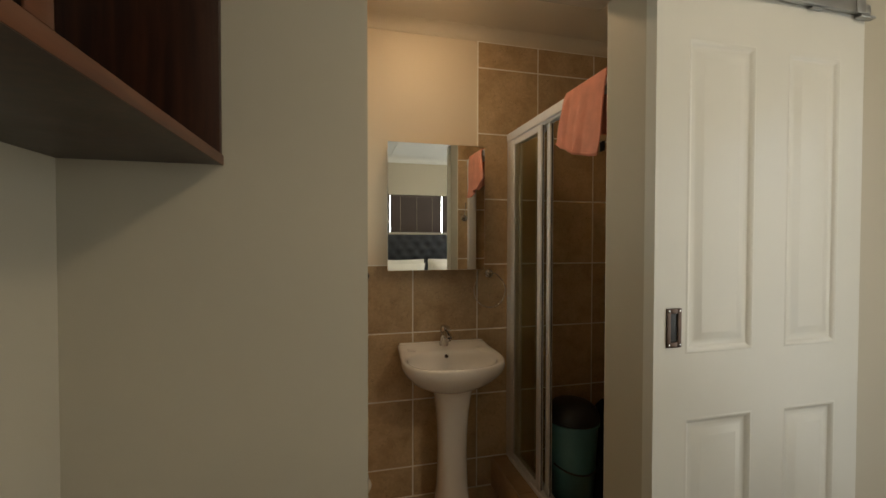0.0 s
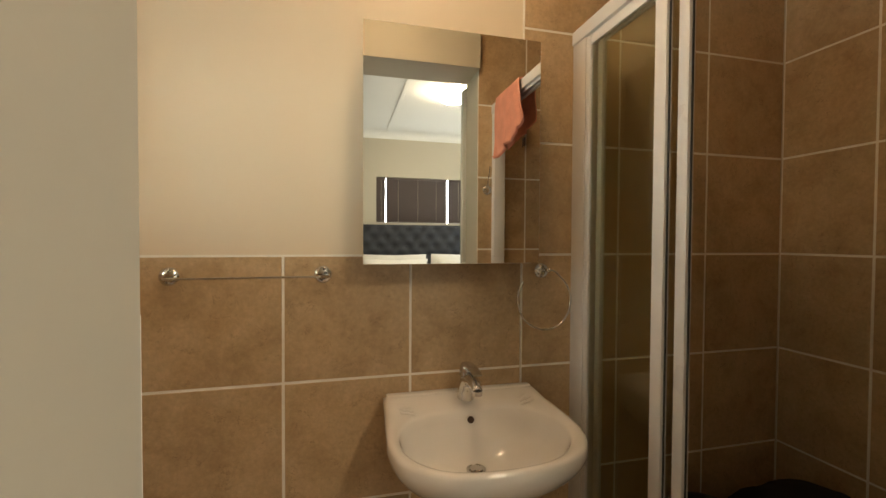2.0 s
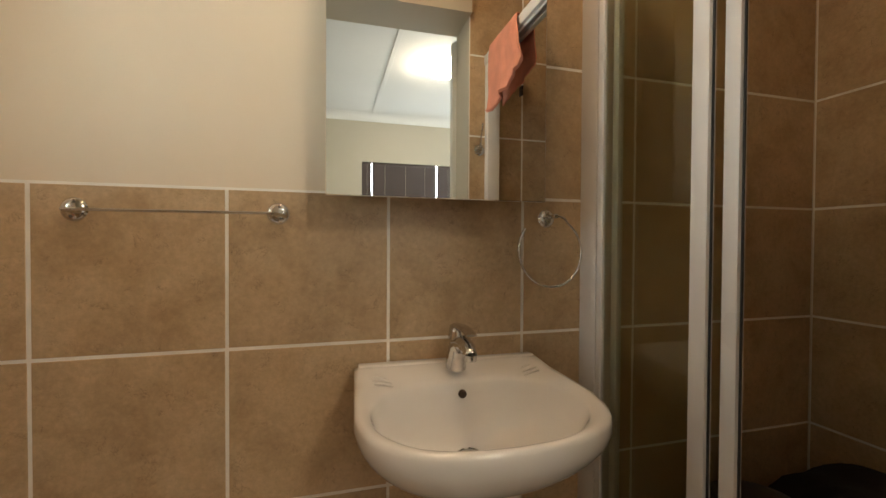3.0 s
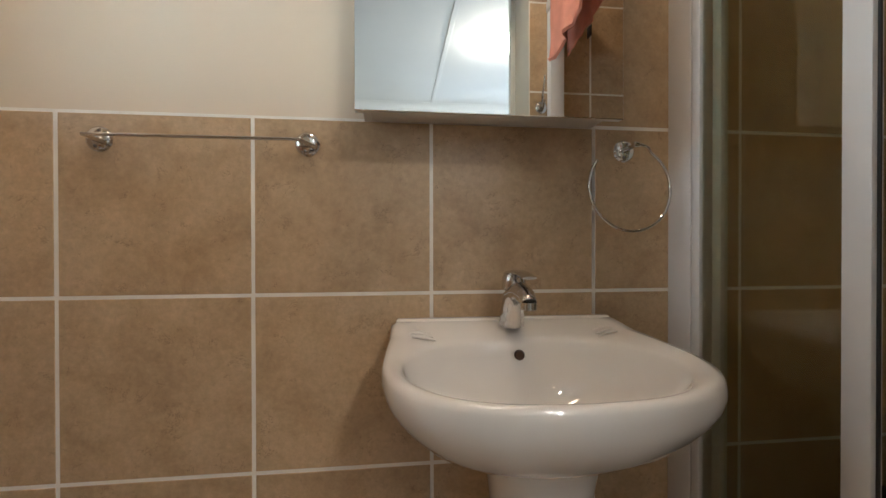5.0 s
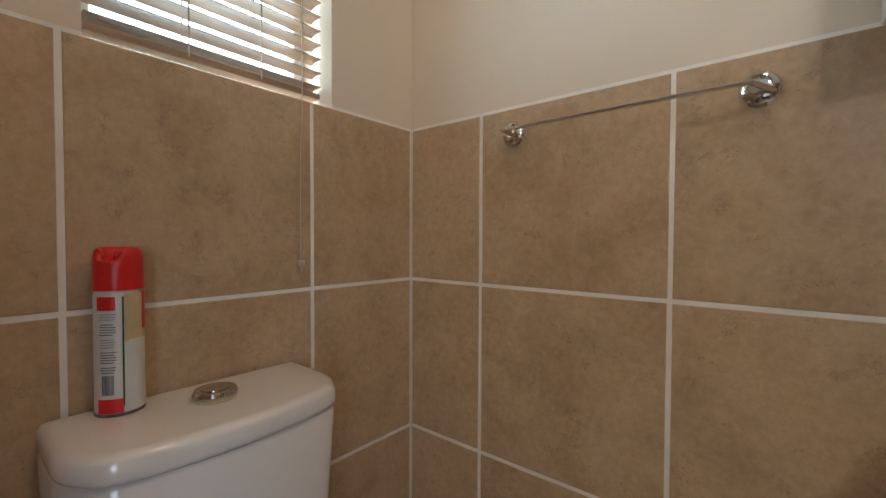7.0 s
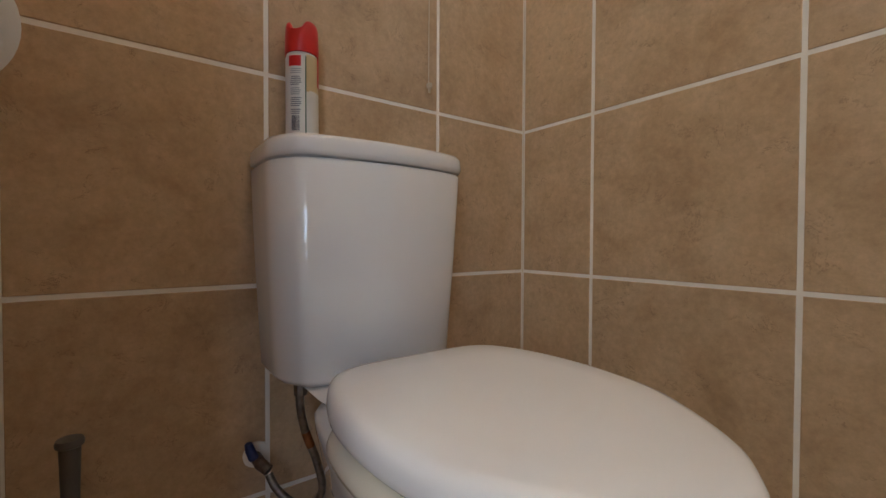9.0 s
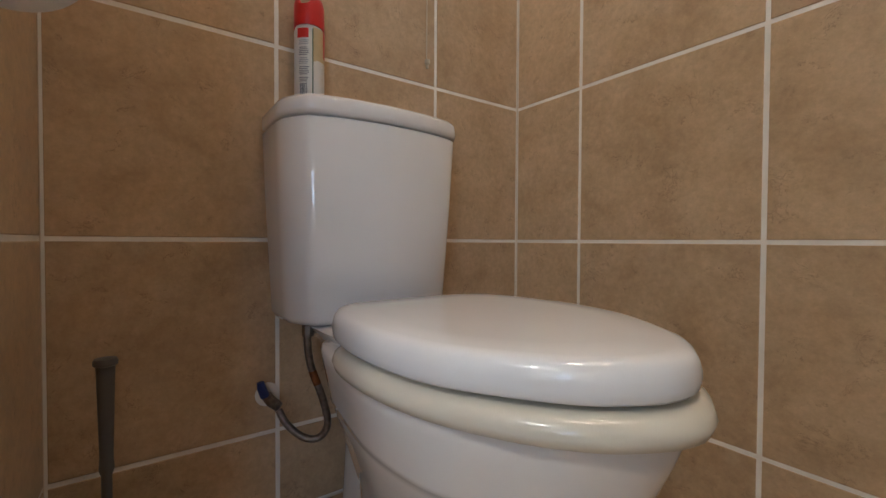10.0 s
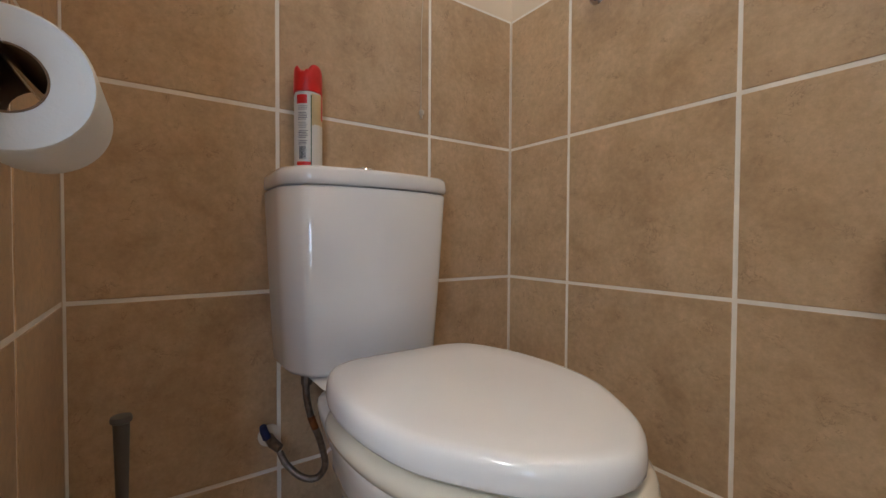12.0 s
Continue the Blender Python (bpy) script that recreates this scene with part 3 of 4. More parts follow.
for x, y in ((0.56, 0.07), (0.56, -0.07), (0.33, 0.125), (0.33, -0.125)):
    part("bumper", lathe(bm_new(), (x, TC + y, 0.3755), [(0.008, 0.0), (0.008, 0.0060)], n=14), PLASTIC_WHITE, toilet)
for y in (-0.075, 0.075):
    part("hinge", tube(bm_new(), [(0.222, TC + y - 0.02, 0.382), (0.222, TC + y + 0.02, 0.382)], 0.011, 16), SEAT, toilet)
BO = toilet_outline(tip=0.631, wide=0.166, back=0.150)
prof = [(0.001, 0.61, -0.085, 1.02), (0.03, 0.60, -0.085, 1.02), (0.08, 0.585, -0.08, 0.98), (0.14, 0.64, -0.065, 0.97), (0.20, 0.755, -0.045, 0.98), (0.240, 0.845, -0.026, 0.99), (0.262, 0.888, -0.016, 1.0), (0.2705, 0.900, -0.012, 1.0), (0.2740, 0.922, -0.010, 1.0), (0.280, 0.928, -0.008, 1.0), (0.315, 0.972, -0.002, 1.0), (0.335, 0.995, 0.0, 1.0), (0.347, 1.0, 0.0, 1.0), (0.3525, 0.985, 0.0, 1.0), (0.3535, 0.93, 0.0, 1.0), (0.352, 0.80, 0.0, 1.0), (0.30, 0.66, 0.0, 1.0), (0.20, 0.45, 0.0, 1.0), (0.17, 0.15, 0.0, 1.0)]
part("bowl", loft(bm_new(), [toilet_ring(BO, z, s, dx=dx, sx=sx) for z, s, dx, sx in prof]), CERAMIC, toilet, angle=65)
bm = bm_new()
rings = []
for z, w, x1 in ((0.001, 0.048, 0.29), (0.12, 0.040, 0.28), (0.22, 0.042, 0.28), (0.29, 0.060, 0.26), (0.335, 0.105, 0.24), (0.3665, 0.130, 0.235)):
    ring = []
    for k in range(32):
        a = 2 * math.pi * k / 32
        c, s = math.cos(a), math.sin(a)
        hx = (x1 - 0.02) / 2
        ring.append((0.02 + hx + hx * math.copysign(abs(c) ** 0.35, c), TC - 0.005 + w * math.copysign(abs(s) ** 0.35, s), z))
    rings.append(ring)
part("plinth", loft(bm_new(), rings), CERAMIC, toilet, angle=60)

CC = -0.472


def cistern_ring(z, half, front, corner, r=0.024):
    """Flat back, rounded shoulders and a slightly bowed front."""
    pts = []
    right = smooth_path([(0.006, half, 0), (corner - 0.075, half, 0), (corner - 0.036, half - 0.003, 0), (corner - 0.004, half - 0.019, 0), (corner + (front - corner) * 0.45, half * 0.76, 0), (corner + (front - corner) * 0.84, half * 0.42, 0), (front, 0.0, 0)], 5)
    half_pts = [(p.x, p.y) for p in right]
    for x, y in half_pts + [(x, -y) for x, y in reversed(half_pts[:-1])]:
        pts.append((x, CC + y, z))
    return pts


CF, CK = 0.181, 0.151
part("cistern", loft(bm_new(), [cistern_ring(0.368, 0.130, CF - 0.045, CK - 0.04), cistern_ring(0.370, 0.146, CF - 0.028, CK - 0.025), cistern_ring(0.381, 0.153, CF - 0.018, CK - 0.016),
                                cistern_ring(0.55, 0.162, CF - 0.008, CK - 0.007), cistern_ring(0.694, 0.168, CF, CK), cistern_ring(0.698, 0.165, CF - 0.003, CK - 0.003)]), CERAMIC, toilet, angle=50)
part("cistern_lid", loft(bm_new(), [cistern_ring(0.7005, 0.166, CF - 0.002, CK - 0.002), cistern_ring(0.7015, 0.1675, CF + 0.002, CK + 0.002), cistern_ring(0.707, 0.169, CF + 0.004, CK + 0.004), cistern_ring(0.723, 0.168, CF + 0.003, CK + 0.003),
                                    cistern_ring(0.7295, 0.164, CF - 0.002, CK - 0.001), cistern_ring(0.731, 0.158, CF - 0.012, CK - 0.01), cistern_ring(0.7315, 0.10, CF - 0.07, CK - 0.06)]), CERAMIC, toilet, angle=60)
btn = part("flush_button", lathe(bm_new(), (0.080, -0.470, 0.7312), [(0.027, 0.0), (0.028, 0.004), (0.026, 0.0055)], n=32), LABEL_GOLD, toilet, "round chrome dual flush button")
part("button_ring", lathe(bm_new(), (0.080, -0.470, 0.7367), [(0.027, 0.0), (0.0285, 0.003), (0.026, 0.008), (0.021, 0.0085)], n=32), CHROME, btn)
part("button_cap", lathe(bm_new(), (0.080, -0.470, 0.7447), [(0.0175, 0.0), (0.0175, 0.002), (0.014, 0.0035)], n=28), CHROME, btn)

# ---- stop valve and braided hose ----
valve = thing("stop_valve", (0.0, -0.637, 0.228), "small chrome stop valve with a blue handle on the tiles", "valve")
part("escutcheon", lathe(bm_new(), (0.0, -0.632, 0.228), [(0.021, 0.0), (0.021, 0.003), (0.013, 0.006)], "x", 20), GROUT, valve)
part("body", tube(bm_new(), [(0.004, -0.634, 0.226), (0.030, -0.632, 0.224), (0.042, -0.622, 0.216)], [0.009, 0.0095, 0.0085], 14), STEEL, valve)
part("handle", tube(bm_new(), [(0.020, -0.640, 0.232), (0.022, -0.646, 0.248), (0.022, -0.648, 0.258)], [0.008, 0.0075, 0.006], 12), BLUE, valve)
hose = thing("supply_hose", (0.07, -0.60, 0.165), "braided steel water hose with a rusty patch under the cistern", "hose")
hp = smooth_path([(0.042, -0.622, 0.210), (0.056, -0.613, 0.189), (0.072, -0.590, 0.166), (0.084, -0.566, 0.163), (0.092, -0.553, 0.188), (0.091, -0.562, 0.235), (0.090, -0.579, 0.285), (0.090, -0.587, 0.330), (0.090, -0.586, 0.379)], 6)
part("braid", tube(bm_new(), hp, 0.0062, 12), STEEL, hose)
part("rust_patch", tube(bm_new(), hp[33:37], 0.0065, 12), RUST, hose)
part("nut", lathe(bm_new(), (0.090, -0.586, 0.345), [(0.010, 0.0), (0.0105, 0.002), (0.0105, 0.026), (0.009, 0.030)], n=8), STEEL, hose)

# ---- spray can ----
KX, KY, KZ = 0.031, -0.565, 0.7315
can = thing("spray_can", (KX, KY, KZ), "air freshener can with red cap and printed label on the cistern", "spray can")
part("tin", lathe(bm_new(), (KX, KY, KZ), [(0.024, 0.0), (0.0262, 0.002), (0.0262, 0.142), (0.024, 0.150)], n=36), LABEL, can)
part("base_rim", lathe(bm_new(), (KX, KY, KZ), [(0.0250, 0.0003), (0.0268, 0.001), (0.0268, 0.004), (0.0262, 0.0045)], n=36), STEEL, can)


def wrap(name, a0, a1, z0, z1, mat, parent, r=0.02650, n=10, label=""):
    bm = bm_new()
    inner, outer = r - 0.0004, r
    rows = []
    for k in range(n + 1):
        a = radians(a0 + (a1 - a0) * k / n)
        rows.append([(KX + q * math.cos(a), KY + q * math.sin(a), KZ + z) for q, z in ((inner, z0), (outer, z0), (outer, z1), (inner, z1))])
    return part(name, loft(bm, rows), mat, parent, label)


wrap("gold_panel", -2, 80, 0.088, 0.145, LABEL_GOLD, can)
wrap("white_panel", 8, 80, 0.005, 0.090, LABEL, can, 0.0268)
wrap("stripe", -6, -2, 0.012, 0.142, INK_GREEN, can, 0.0268)
wrap("red_band", -66, -4, 0.005, 0.022, RED, can, 0.0267)
wrap("red_badge", -66, -20, 0.126, 0.142, RED, can, 0.0267, label="red badge on the label")
wrap("red_swirl", 48, 80, 0.100, 0.146, RED, can, 0.0271)
zz = 0.122
random.seed(4)
for block, count, mat in ((0, 3, INK_SOFT), (1, 5, INK), (2, 4, INK_SOFT), (3, 5, INK), (4, 3, INK)):
    for k in range(count):
        wrap("text_bar", -60 + random.uniform(0, 3), -18 - random.uniform(0, 9), zz - 0.0011, zz, mat, can, 0.0267, 5)
        zz -= 0.0030
    zz -= 0.0028
for k in range(13):
    wrap("barcode_line", -54 + 2.3 * k, -54 + 2.3 * k + random.choice((0.8, 1.2, 1.7)), 0.027, 0.050, INK, can, 0.0267, 1)
cap_rings = []
for r, h in ((0.0268, 0.149), (0.0272, 0.152), (0.0268, 0.175), (0.0262, 0.188), (0.0245, 0.196), (0.021, 0.200), (0.0175, 0.197), (0.015, 0.190), (0.004, 0.189)):
    ringp = []
    for i in range(40):
        a = 2 * math.pi * i / 40
        notch = math.exp(-((((a - radians(-40)) + math.pi) % (2 * math.pi) - math.pi) / 0.50) ** 2)
        dz = -0.021 * notch * max(0.0, min(1.0, (h - 0.185) / 0.012))
        ringp.append((KX + r * math.cos(a), KY + r * math.sin(a), KZ + h + dz))
    cap_rings.append(ringp)
part("cap", loft(bm_new(), cap_rings), RED, can, "red plastic spray cap", angle=60)
part("nozzle", lathe(bm_new(), (KX, KY, KZ + 0.188), [(0.006, 0.0), (0.006, 0.006), (0.004, 0.008)], n=16), RED, can)
for child in can.children:
    for v in child.data.vertices:
        v.co.z *= 1.045
        v.co.x *= 0.985
        v.co.y *= 0.985

# ---- toilet brush ----
QX, QY = 0.083, -0.853
brush = thing("toilet_brush", (QX, QY, 0.0), "grey plastic toilet brush standing in its holder in the corner", "toilet brush")
part("holder", lathe(bm_new(), (QX, QY, 0.0), [(0.048, 0.001), (0.050, 0.006), (0.043, 0.10), (0.045, 0.112), (0.041, 0.112), (0.038, 0.02)], n=30), GREY_PLASTIC, brush)
part("handle", lathe(bm_new(), (QX, QY, 0.0), [(0.006, 0.03), (0.006, 0.19), (0.0085, 0.20), (0.0075, 0.215), (0.0095, 0.30), (0.0105, 0.338)], n=20), GREY_PLASTIC, brush)
part("knob", lathe(bm_new(), (QX, QY, 0.338), [(0.0105, 0.0), (0.0135, 0.002), (0.0140, 0.006), (0.0125, 0.010), (0.006, 0.011)], n=22), GREY_PLASTIC, brush)

# ---- paper roll on its holder ----
RX0, RX1, RY, RZ = 0.394, 0.496, -0.880, 0.703
holder = thing("paper_holder", (0.532, YS, RZ), "chrome toilet paper holder fixed to the tiles", "paper holder")
rosette((0.532, YS, RZ + 0.02), holder, 1)
part("arm", tube(bm_new(), smooth_path([(0.532, YS + 0.006, RZ + 0.02), (0.532, RY - 0.012, RZ + 0.020), (0.527, RY, RZ + 0.018), (0.505, RY, RZ + 0.016), (0.395, RY, RZ + 0.016)]), 0.0032, 12), CHROME, holder)
roll = thing("toilet_roll", (0.452, RY, RZ), "white toilet paper roll with a loose hanging end", "toilet roll")
part("paper", lathe(bm_new(), (0.0, RY, RZ), [(0.021, RX0), (0.0425, RX0), (0.044, RX0 + 0.002), (0.044, RX1 - 0.002), (0.0425, RX1), (0.021, RX1)], "x", 48, closed=True), PAPER, roll)
part("core", lathe(bm_new(), (0.0, RY, RZ), [(0.0198, RX0 - 0.0005), (0.0209, RX0 - 0.0005), (0.0209, RX1 + 0.0005), (0.0198, RX1 + 0.0005)], "x", 32, closed=True), CARD, roll)
bm = bm_new()
rows = []
for k in range(13):
    z = RZ - 0.005 - 0.245 * k / 12
    off = RY - 0.0443 + 0.006 * math.sin(k * 0.5)
    off = max(off, YS + 0.0015)
    rows.append([(RX0 + 0.002, off, z), (RX1 - 0.002, off + 0.002, z - 0.006), (RX1 - 0.002, off + 0.0026, z - 0.006), (RX0 + 0.002, off + 0.0006, z)])
part("loose_end", loft(bm, rows), PAPER, roll)


# ---- shower enclosure ----
SX = 1.418           # outer face of the frame
shower = thing("shower_enclosure", (1.445, -0.46, 0.150), "white-framed sliding shower door with tinted glass, pushed half open", "shower door")
part("wall_post", box(bm_new(), (SX, -0.070, 0.150), (SX + 0.055, -0.0002, 1.868), 0.003), ALU, shower)
part("wall_post", box(bm_new(), (SX, YR + 0.0002, 0.150), (SX + 0.055, YR + 0.040, 1.868), 0.003), ALU, shower)
bm = bm_new()
box(bm, (SX - 0.004, YR + 0.0002, 1.868), (SX + 0.059, -0.0002, 1.910), 0.003)
box(bm, (SX + 0.008, YR + 0.042, 1.856), (SX + 0.012, -0.047, 1.8679), 0)
box(bm, (SX + 0.030, YR + 0.042, 1.856), (SX + 0.034, -0.047, 1.8679), 0)
part("header_rail", bm, ALU, shower)
bm = bm_new()
box(bm, (SX - 0.004, YR + 0.0402, 0.150), (SX + 0.059, -0.0452, 0.172), 0.003)
box(bm, (SX + 0.008, YR + 0.042, 0.1721), (SX + 0.012, -0.047, 0.184), 0)
part("sill_rail", bm, ALU, shower)


def shower_panel(name, x, y0, y1, wide, label):
    """A glass leaf with a stile at each end, from y0 (at the wall) to y1."""
    p = part(name, box(bm_new(), (x, y1 + 0.001, 0.176), (x + 0.018, y1 + wide, 1.862), 0.002), ALU, shower, label)
    part("stile", box(bm_new(), (x, y0 - 0.022, 0.176), (x + 0.018, y0, 1.862), 0.002), ALU, p)
    part("top_rail", box(bm_new(), (x + 0.002, y1 + wide, 1.834), (x + 0.016, y0 - 0.022, 1.858), 0.0015), ALU, p)
    part("bottom_rail", box(bm_new(), (x + 0.002, y1 + wide, 0.180), (x + 0.016, y0 - 0.022, 0.206), 0.0015), ALU, p)
    g = part("glass", box(bm_new(), (x + 0.0065, y1 + wide - 0.003, 0.200), (x + 0.0115, y0 - 0.019, 1.838)), GLASS, p, smooth=False)
    part("seal", box(bm_new(), (x + 0.0075, y1 - 0.0025, 0.180), (x + 0.0105, y1 + 0.001, 1.858)), SEAL, p)
    return p


shower_panel("fixed_panel", SX + 0.001, -0.0715, -0.391, 0.037, "front glass leaf with white stiles")
shower_panel("sliding_panel", SX + 0.024, -0.102, -0.432, 0.031, "rear glass leaf with white stiles")


# ---- towel over the rail ----
def cloth(y0, y1, xf, drop, lean, side, seed):
    """One hanging face of the towel, folded over the rail, with soft vertical folds."""
    random.seed(seed)
    ph = [random.uniform(0, 6) for _ in range(4)]
    rows = []
    n, m = 40, 26
    for j in range(m + 1):
        v = j / m
        row = []
        for i in range(n + 1):
            u = i / n
            d = drop(u)
            z = 1.916 - d * v
            flare = -v * lean(u)
            fold = v * (0.010 * math.sin(u * 11 + ph[0] + v * 1.2) + 0.006 * math.sin(u * 23 + ph[1]) + 0.003 * math.sin(v * 9 + u * 15 + ph[2]))
            fold += (side < 0) * min(1, v * 3) * 0.016 * math.exp(-((u - 0.10 - 0.05 * v) / 0.045) ** 2) - (side < 0) * v * 0.012 * math.exp(-((u - 0.24 - 0.10 * v) / 0.06) ** 2) + (side < 0) * v * v * 0.012 * math.exp(-((u - 0.62 + 0.10 * v) / 0.05) ** 2)
            row.append(Vector((xf + side * (0.006 * min(1, v * 6) + 0.004 + abs(fold) * 0.6) + fold * 0.4 * side, y0 + (y1 - y0) * u - flare, z + 0.0012 * math.sin(u * 17 + ph[3]) * v)))
        rows.append(row)
    return rows


towel = thing("towel", (1.445, -0.72, 1.64), "coral pink terry towel draped over the shower rail", "towel")
front = cloth(-0.622, -0.882, SX - 0.006, lambda u: 0.190 + 0.170 * u - 0.072 * u * u, lambda u: 0.060 - 0.034 * u, -1, 3)
back = cloth(-0.655, -0.935, SX + 0.062, lambda u: 0.165 + 0.06 * u, lambda u: 0.012 - 0.02 * u, 1, 8)
top = []
for k in range(1, 4):
    t = k / 4
    top.append([a.lerp(b, t) + Vector((0, 0, 0.006 * math.sin(math.pi * t))) for a, b in zip(back[0], front[0])])
rows = list(reversed(back)) + top + front
bm = bm_new()
grid = [[bm.verts.new(p) for p in row] for row in rows]
for a, b in zip(grid, grid[1:]):
    for i in range(len(a) - 1):
        bm.faces.new((a[i], a[i + 1], b[i + 1], b[i]))
cl = part("terry_cloth", bm, TOWEL, towel, angle=180)
sol = cl.modifiers.new("thickness", "SOLIDIFY")
sol.thickness, sol.offset = 0.005, 0
hem = [p + Vector((-0.004, 0, 0.008)) for p in front[-1]]
part("hem", tube(bm_new(), hem[::2], 0.0035, 6), TOWEL, towel)
part("label_tag", box(bm_new(), (SX + 0.066, -0.760, 1.668), (SX + 0.069, -0.730, 1.705), 0.0008), BLACK, towel, "small black fabric tag")

# ---- hooks ----
hook = thing("robe_hook", (1.40, YR, 1.497), "small chrome robe hook on the narrow tiled strip", "hook")
rosette((1.394, YR, 1.497), hook, 1)
part("prong", tube(bm_new(), smooth_path([(1.394, YR + 0.006, 1.506), (1.393, YR + 0.018, 1.520), (1.391, YR + 0.027, 1.538), (1.390, YR + 0.042, 1.566), (1.390, YR + 0.054, 1.602)]), [0.0042] * 12 + [0.0032] * 13, 12), CHROME, hook, "long upright prong")
part("prong", tube(bm_new(), smooth_path([(1.394, YR + 0.006, 1.496), (1.392, YR + 0.028, 1.492), (1.390, YR + 0.044, 1.496), (1.390, YR + 0.052, 1.508)]), 0.0036, 12), CHROME, hook, "short lower prong")

# ---- waste bin and dark heap in the shower ----
NX, NY = 1.612, -0.345
bin_ = thing("pedal_bin", (NX, NY, 0.055), "teal plastic pedal bin with a black lid on the shower floor", "bin")
part("bucket", lathe(bm_new(), (NX, NY, 0.055), [(0.092, 0.001), (0.096, 0.006), (0.106, 0.20), (0.110, 0.205), (0.110, 0.215), (0.108, 0.22), (0.121, 0.412), (0.128, 0.415), (0.129, 0.428), (0.119, 0.430)], n=40), TEAL, bin_)
rings = []
for r, h in ((0.126, 0.430), (0.129, 0.434), (0.127, 0.455), (0.116, 0.482), (0.088, 0.505), (0.05, 0.518), (0.01, 0.522)):
    rings.append((r, h))
part("lid", lathe(bm_new(), (NX, NY, 0.055), rings, n=40), BLACK, bin_, "black domed lid")
hp = []
for k in range(17):
    a = radians(200 + 140 * k / 16)
    hp.append((NX + 0.124 * math.cos(a), NY + 0.124 * math.sin(a), 0.300 - 0.03 * math.sin(math.pi * k / 16)))
part("handle", tube(bm_new(), hp, 0.004, 8), BLACK, bin_)
part("pedal", box(bm_new(), (NX - 0.012, NY - 0.118, 0.060), (NX + 0.040, NY - 0.090, 0.115), 0.006), BLACK, bin_)

heap_bm = bm_new()
rings = []
noise.seed_set(5)
for j in range(15):
    t = j / 14
    r = math.cos(t * math.pi / 2) ** 0.6
    rings_z = 0.056 + 0.48 * math.sin(t * math.pi / 2)
    ring_pts = []
    for k in range(56):
        a = 2 * math.pi * k / 56
        w = 1 + 0.16 * noise.noise(Vector((math.cos(a) * 2, math.sin(a) * 2, t * 2.5))) + 0.07 * noise.noise(Vector((math.cos(a) * 7, math.sin(a) * 7, t * 7)))
        x = 1.985 + 0.28 * max(r, 0.03) * w * math.cos(a)
        y = -0.335 + 0.24 * max(r, 0.03) * w * math.sin(a)
        ring_pts.append((min(x, XE - 0.006), y, rings_z * (1 + 0.10 * (1 - 0.3 * t) * noise.noise(Vector((x * 7, y * 7, t * 2))))))
    rings.append(ring_pts)
loft(heap_bm, rings)
solid("black_cloth", heap_bm, BLACK_CLOTH, "crumpled black cloth heap on the shower floor", "laundry")


# ---- sliding door and its track ----
DX0, DX1, DYF, DYB, DZ0, DZ1 = 1.328, 2.066, -1.195, -1.157, 0.012, 2.046
slider = thing("sliding_door", ((DX0 + DX1) / 2, -1.175, DZ0), "white moulded four-panel sliding door, pushed open", "door")
PAN = [(1.428, 1.656, 1.030, 1.870), (1.770, 1.972, 1.030, 1.870), (1.428, 1.656, 0.215, 0.856), (1.770, 1.972, 0.215, 0.856)]
bm = bm_new()
xs = [DX0, 1.428, 1.656, 1.770, 1.972, DX1]
zs = [DZ0, 0.215, 0.856, 1.030, 1.870, DZ1]
holes = {(1, 1), (3, 1), (1, 3), (3, 3)}
vg = {}
for i, x in enumerate(xs):
    for j, z in enumerate(zs):
        vg[i, j] = bm.verts.new((x, DYF, z))
for i in range(5):
    for j in range(5):
        if (i, j) not in holes:
            bm.faces.new((vg[i, j], vg[i + 1, j], vg[i + 1, j + 1], vg[i, j + 1]))
outer_f = [vg[i, 0] for i in range(6)] + [vg[5, j] for j in range(1, 6)] + [vg[i, 5] for i in range(4, -1, -1)] + [vg[0, j] for j in range(4, 0, -1)]
outer_b = [bm.verts.new((v.co.x, DYB, v.co.z)) for v in outer_f]
n_o = len(outer_f)
for i in range(n_o):
    j = (i + 1) % n_o
    bm.faces.new((outer_f[i], outer_b[i], outer_b[j], outer_f[j]))
bm.faces.new(outer_b)
leaf = part("leaf", bm, DOOR_WHITE, slider, smooth=False)
for x0, x1, z0, z1 in PAN:
    bm = bm_new()
    rings = []
    for inset, dy in ((0.0, 0.0), (0.004, -0.0012), (0.008, 0.0), (0.015, 0.006), (0.019, 0.0075), (0.030, 0.0075), (0.036, 0.006), (0.052, 0.001), (0.056, 0.0006)):
        rings.append([(x0 + inset, DYF + dy, z0 + inset), (x1 - inset, DYF + dy, z0 + inset), (x1 - inset, DYF + dy, z1 - inset), (x0 + inset, DYF + dy, z1 - inset)])
    loft(bm, rings, False, True)
    part("panel", bm, DOOR_WHITE, leaf, angle=25)
# Black back plate stands in for the shade inside the pull's recess.
pull = part("flush_pull", bm_new() and box(bm_new(), (1.366, DYF - 0.0012, 1.050), (1.412, DYF - 0.0002, 1.154), 0.0003), BLACK, slider, "bronze flush pull with four screws")
bm = bm_new()
box(bm, (1.366, DYF - 0.0045, 1.050), (1.378, DYF - 0.0013, 1.154), 0.001)
box(bm, (1.400, DYF - 0.0045, 1.050), (1.412, DYF - 0.0013, 1.154), 0.001)
box(bm, (1.3781, DYF - 0.0045, 1.050), (1.3999, DYF - 0.0013, 1.064), 0.001)
box(bm, (1.3781, DYF - 0.0045, 1.140), (1.3999, DYF - 0.0013, 1.154), 0.001)
part("rim", bm, BRONZE, pull)
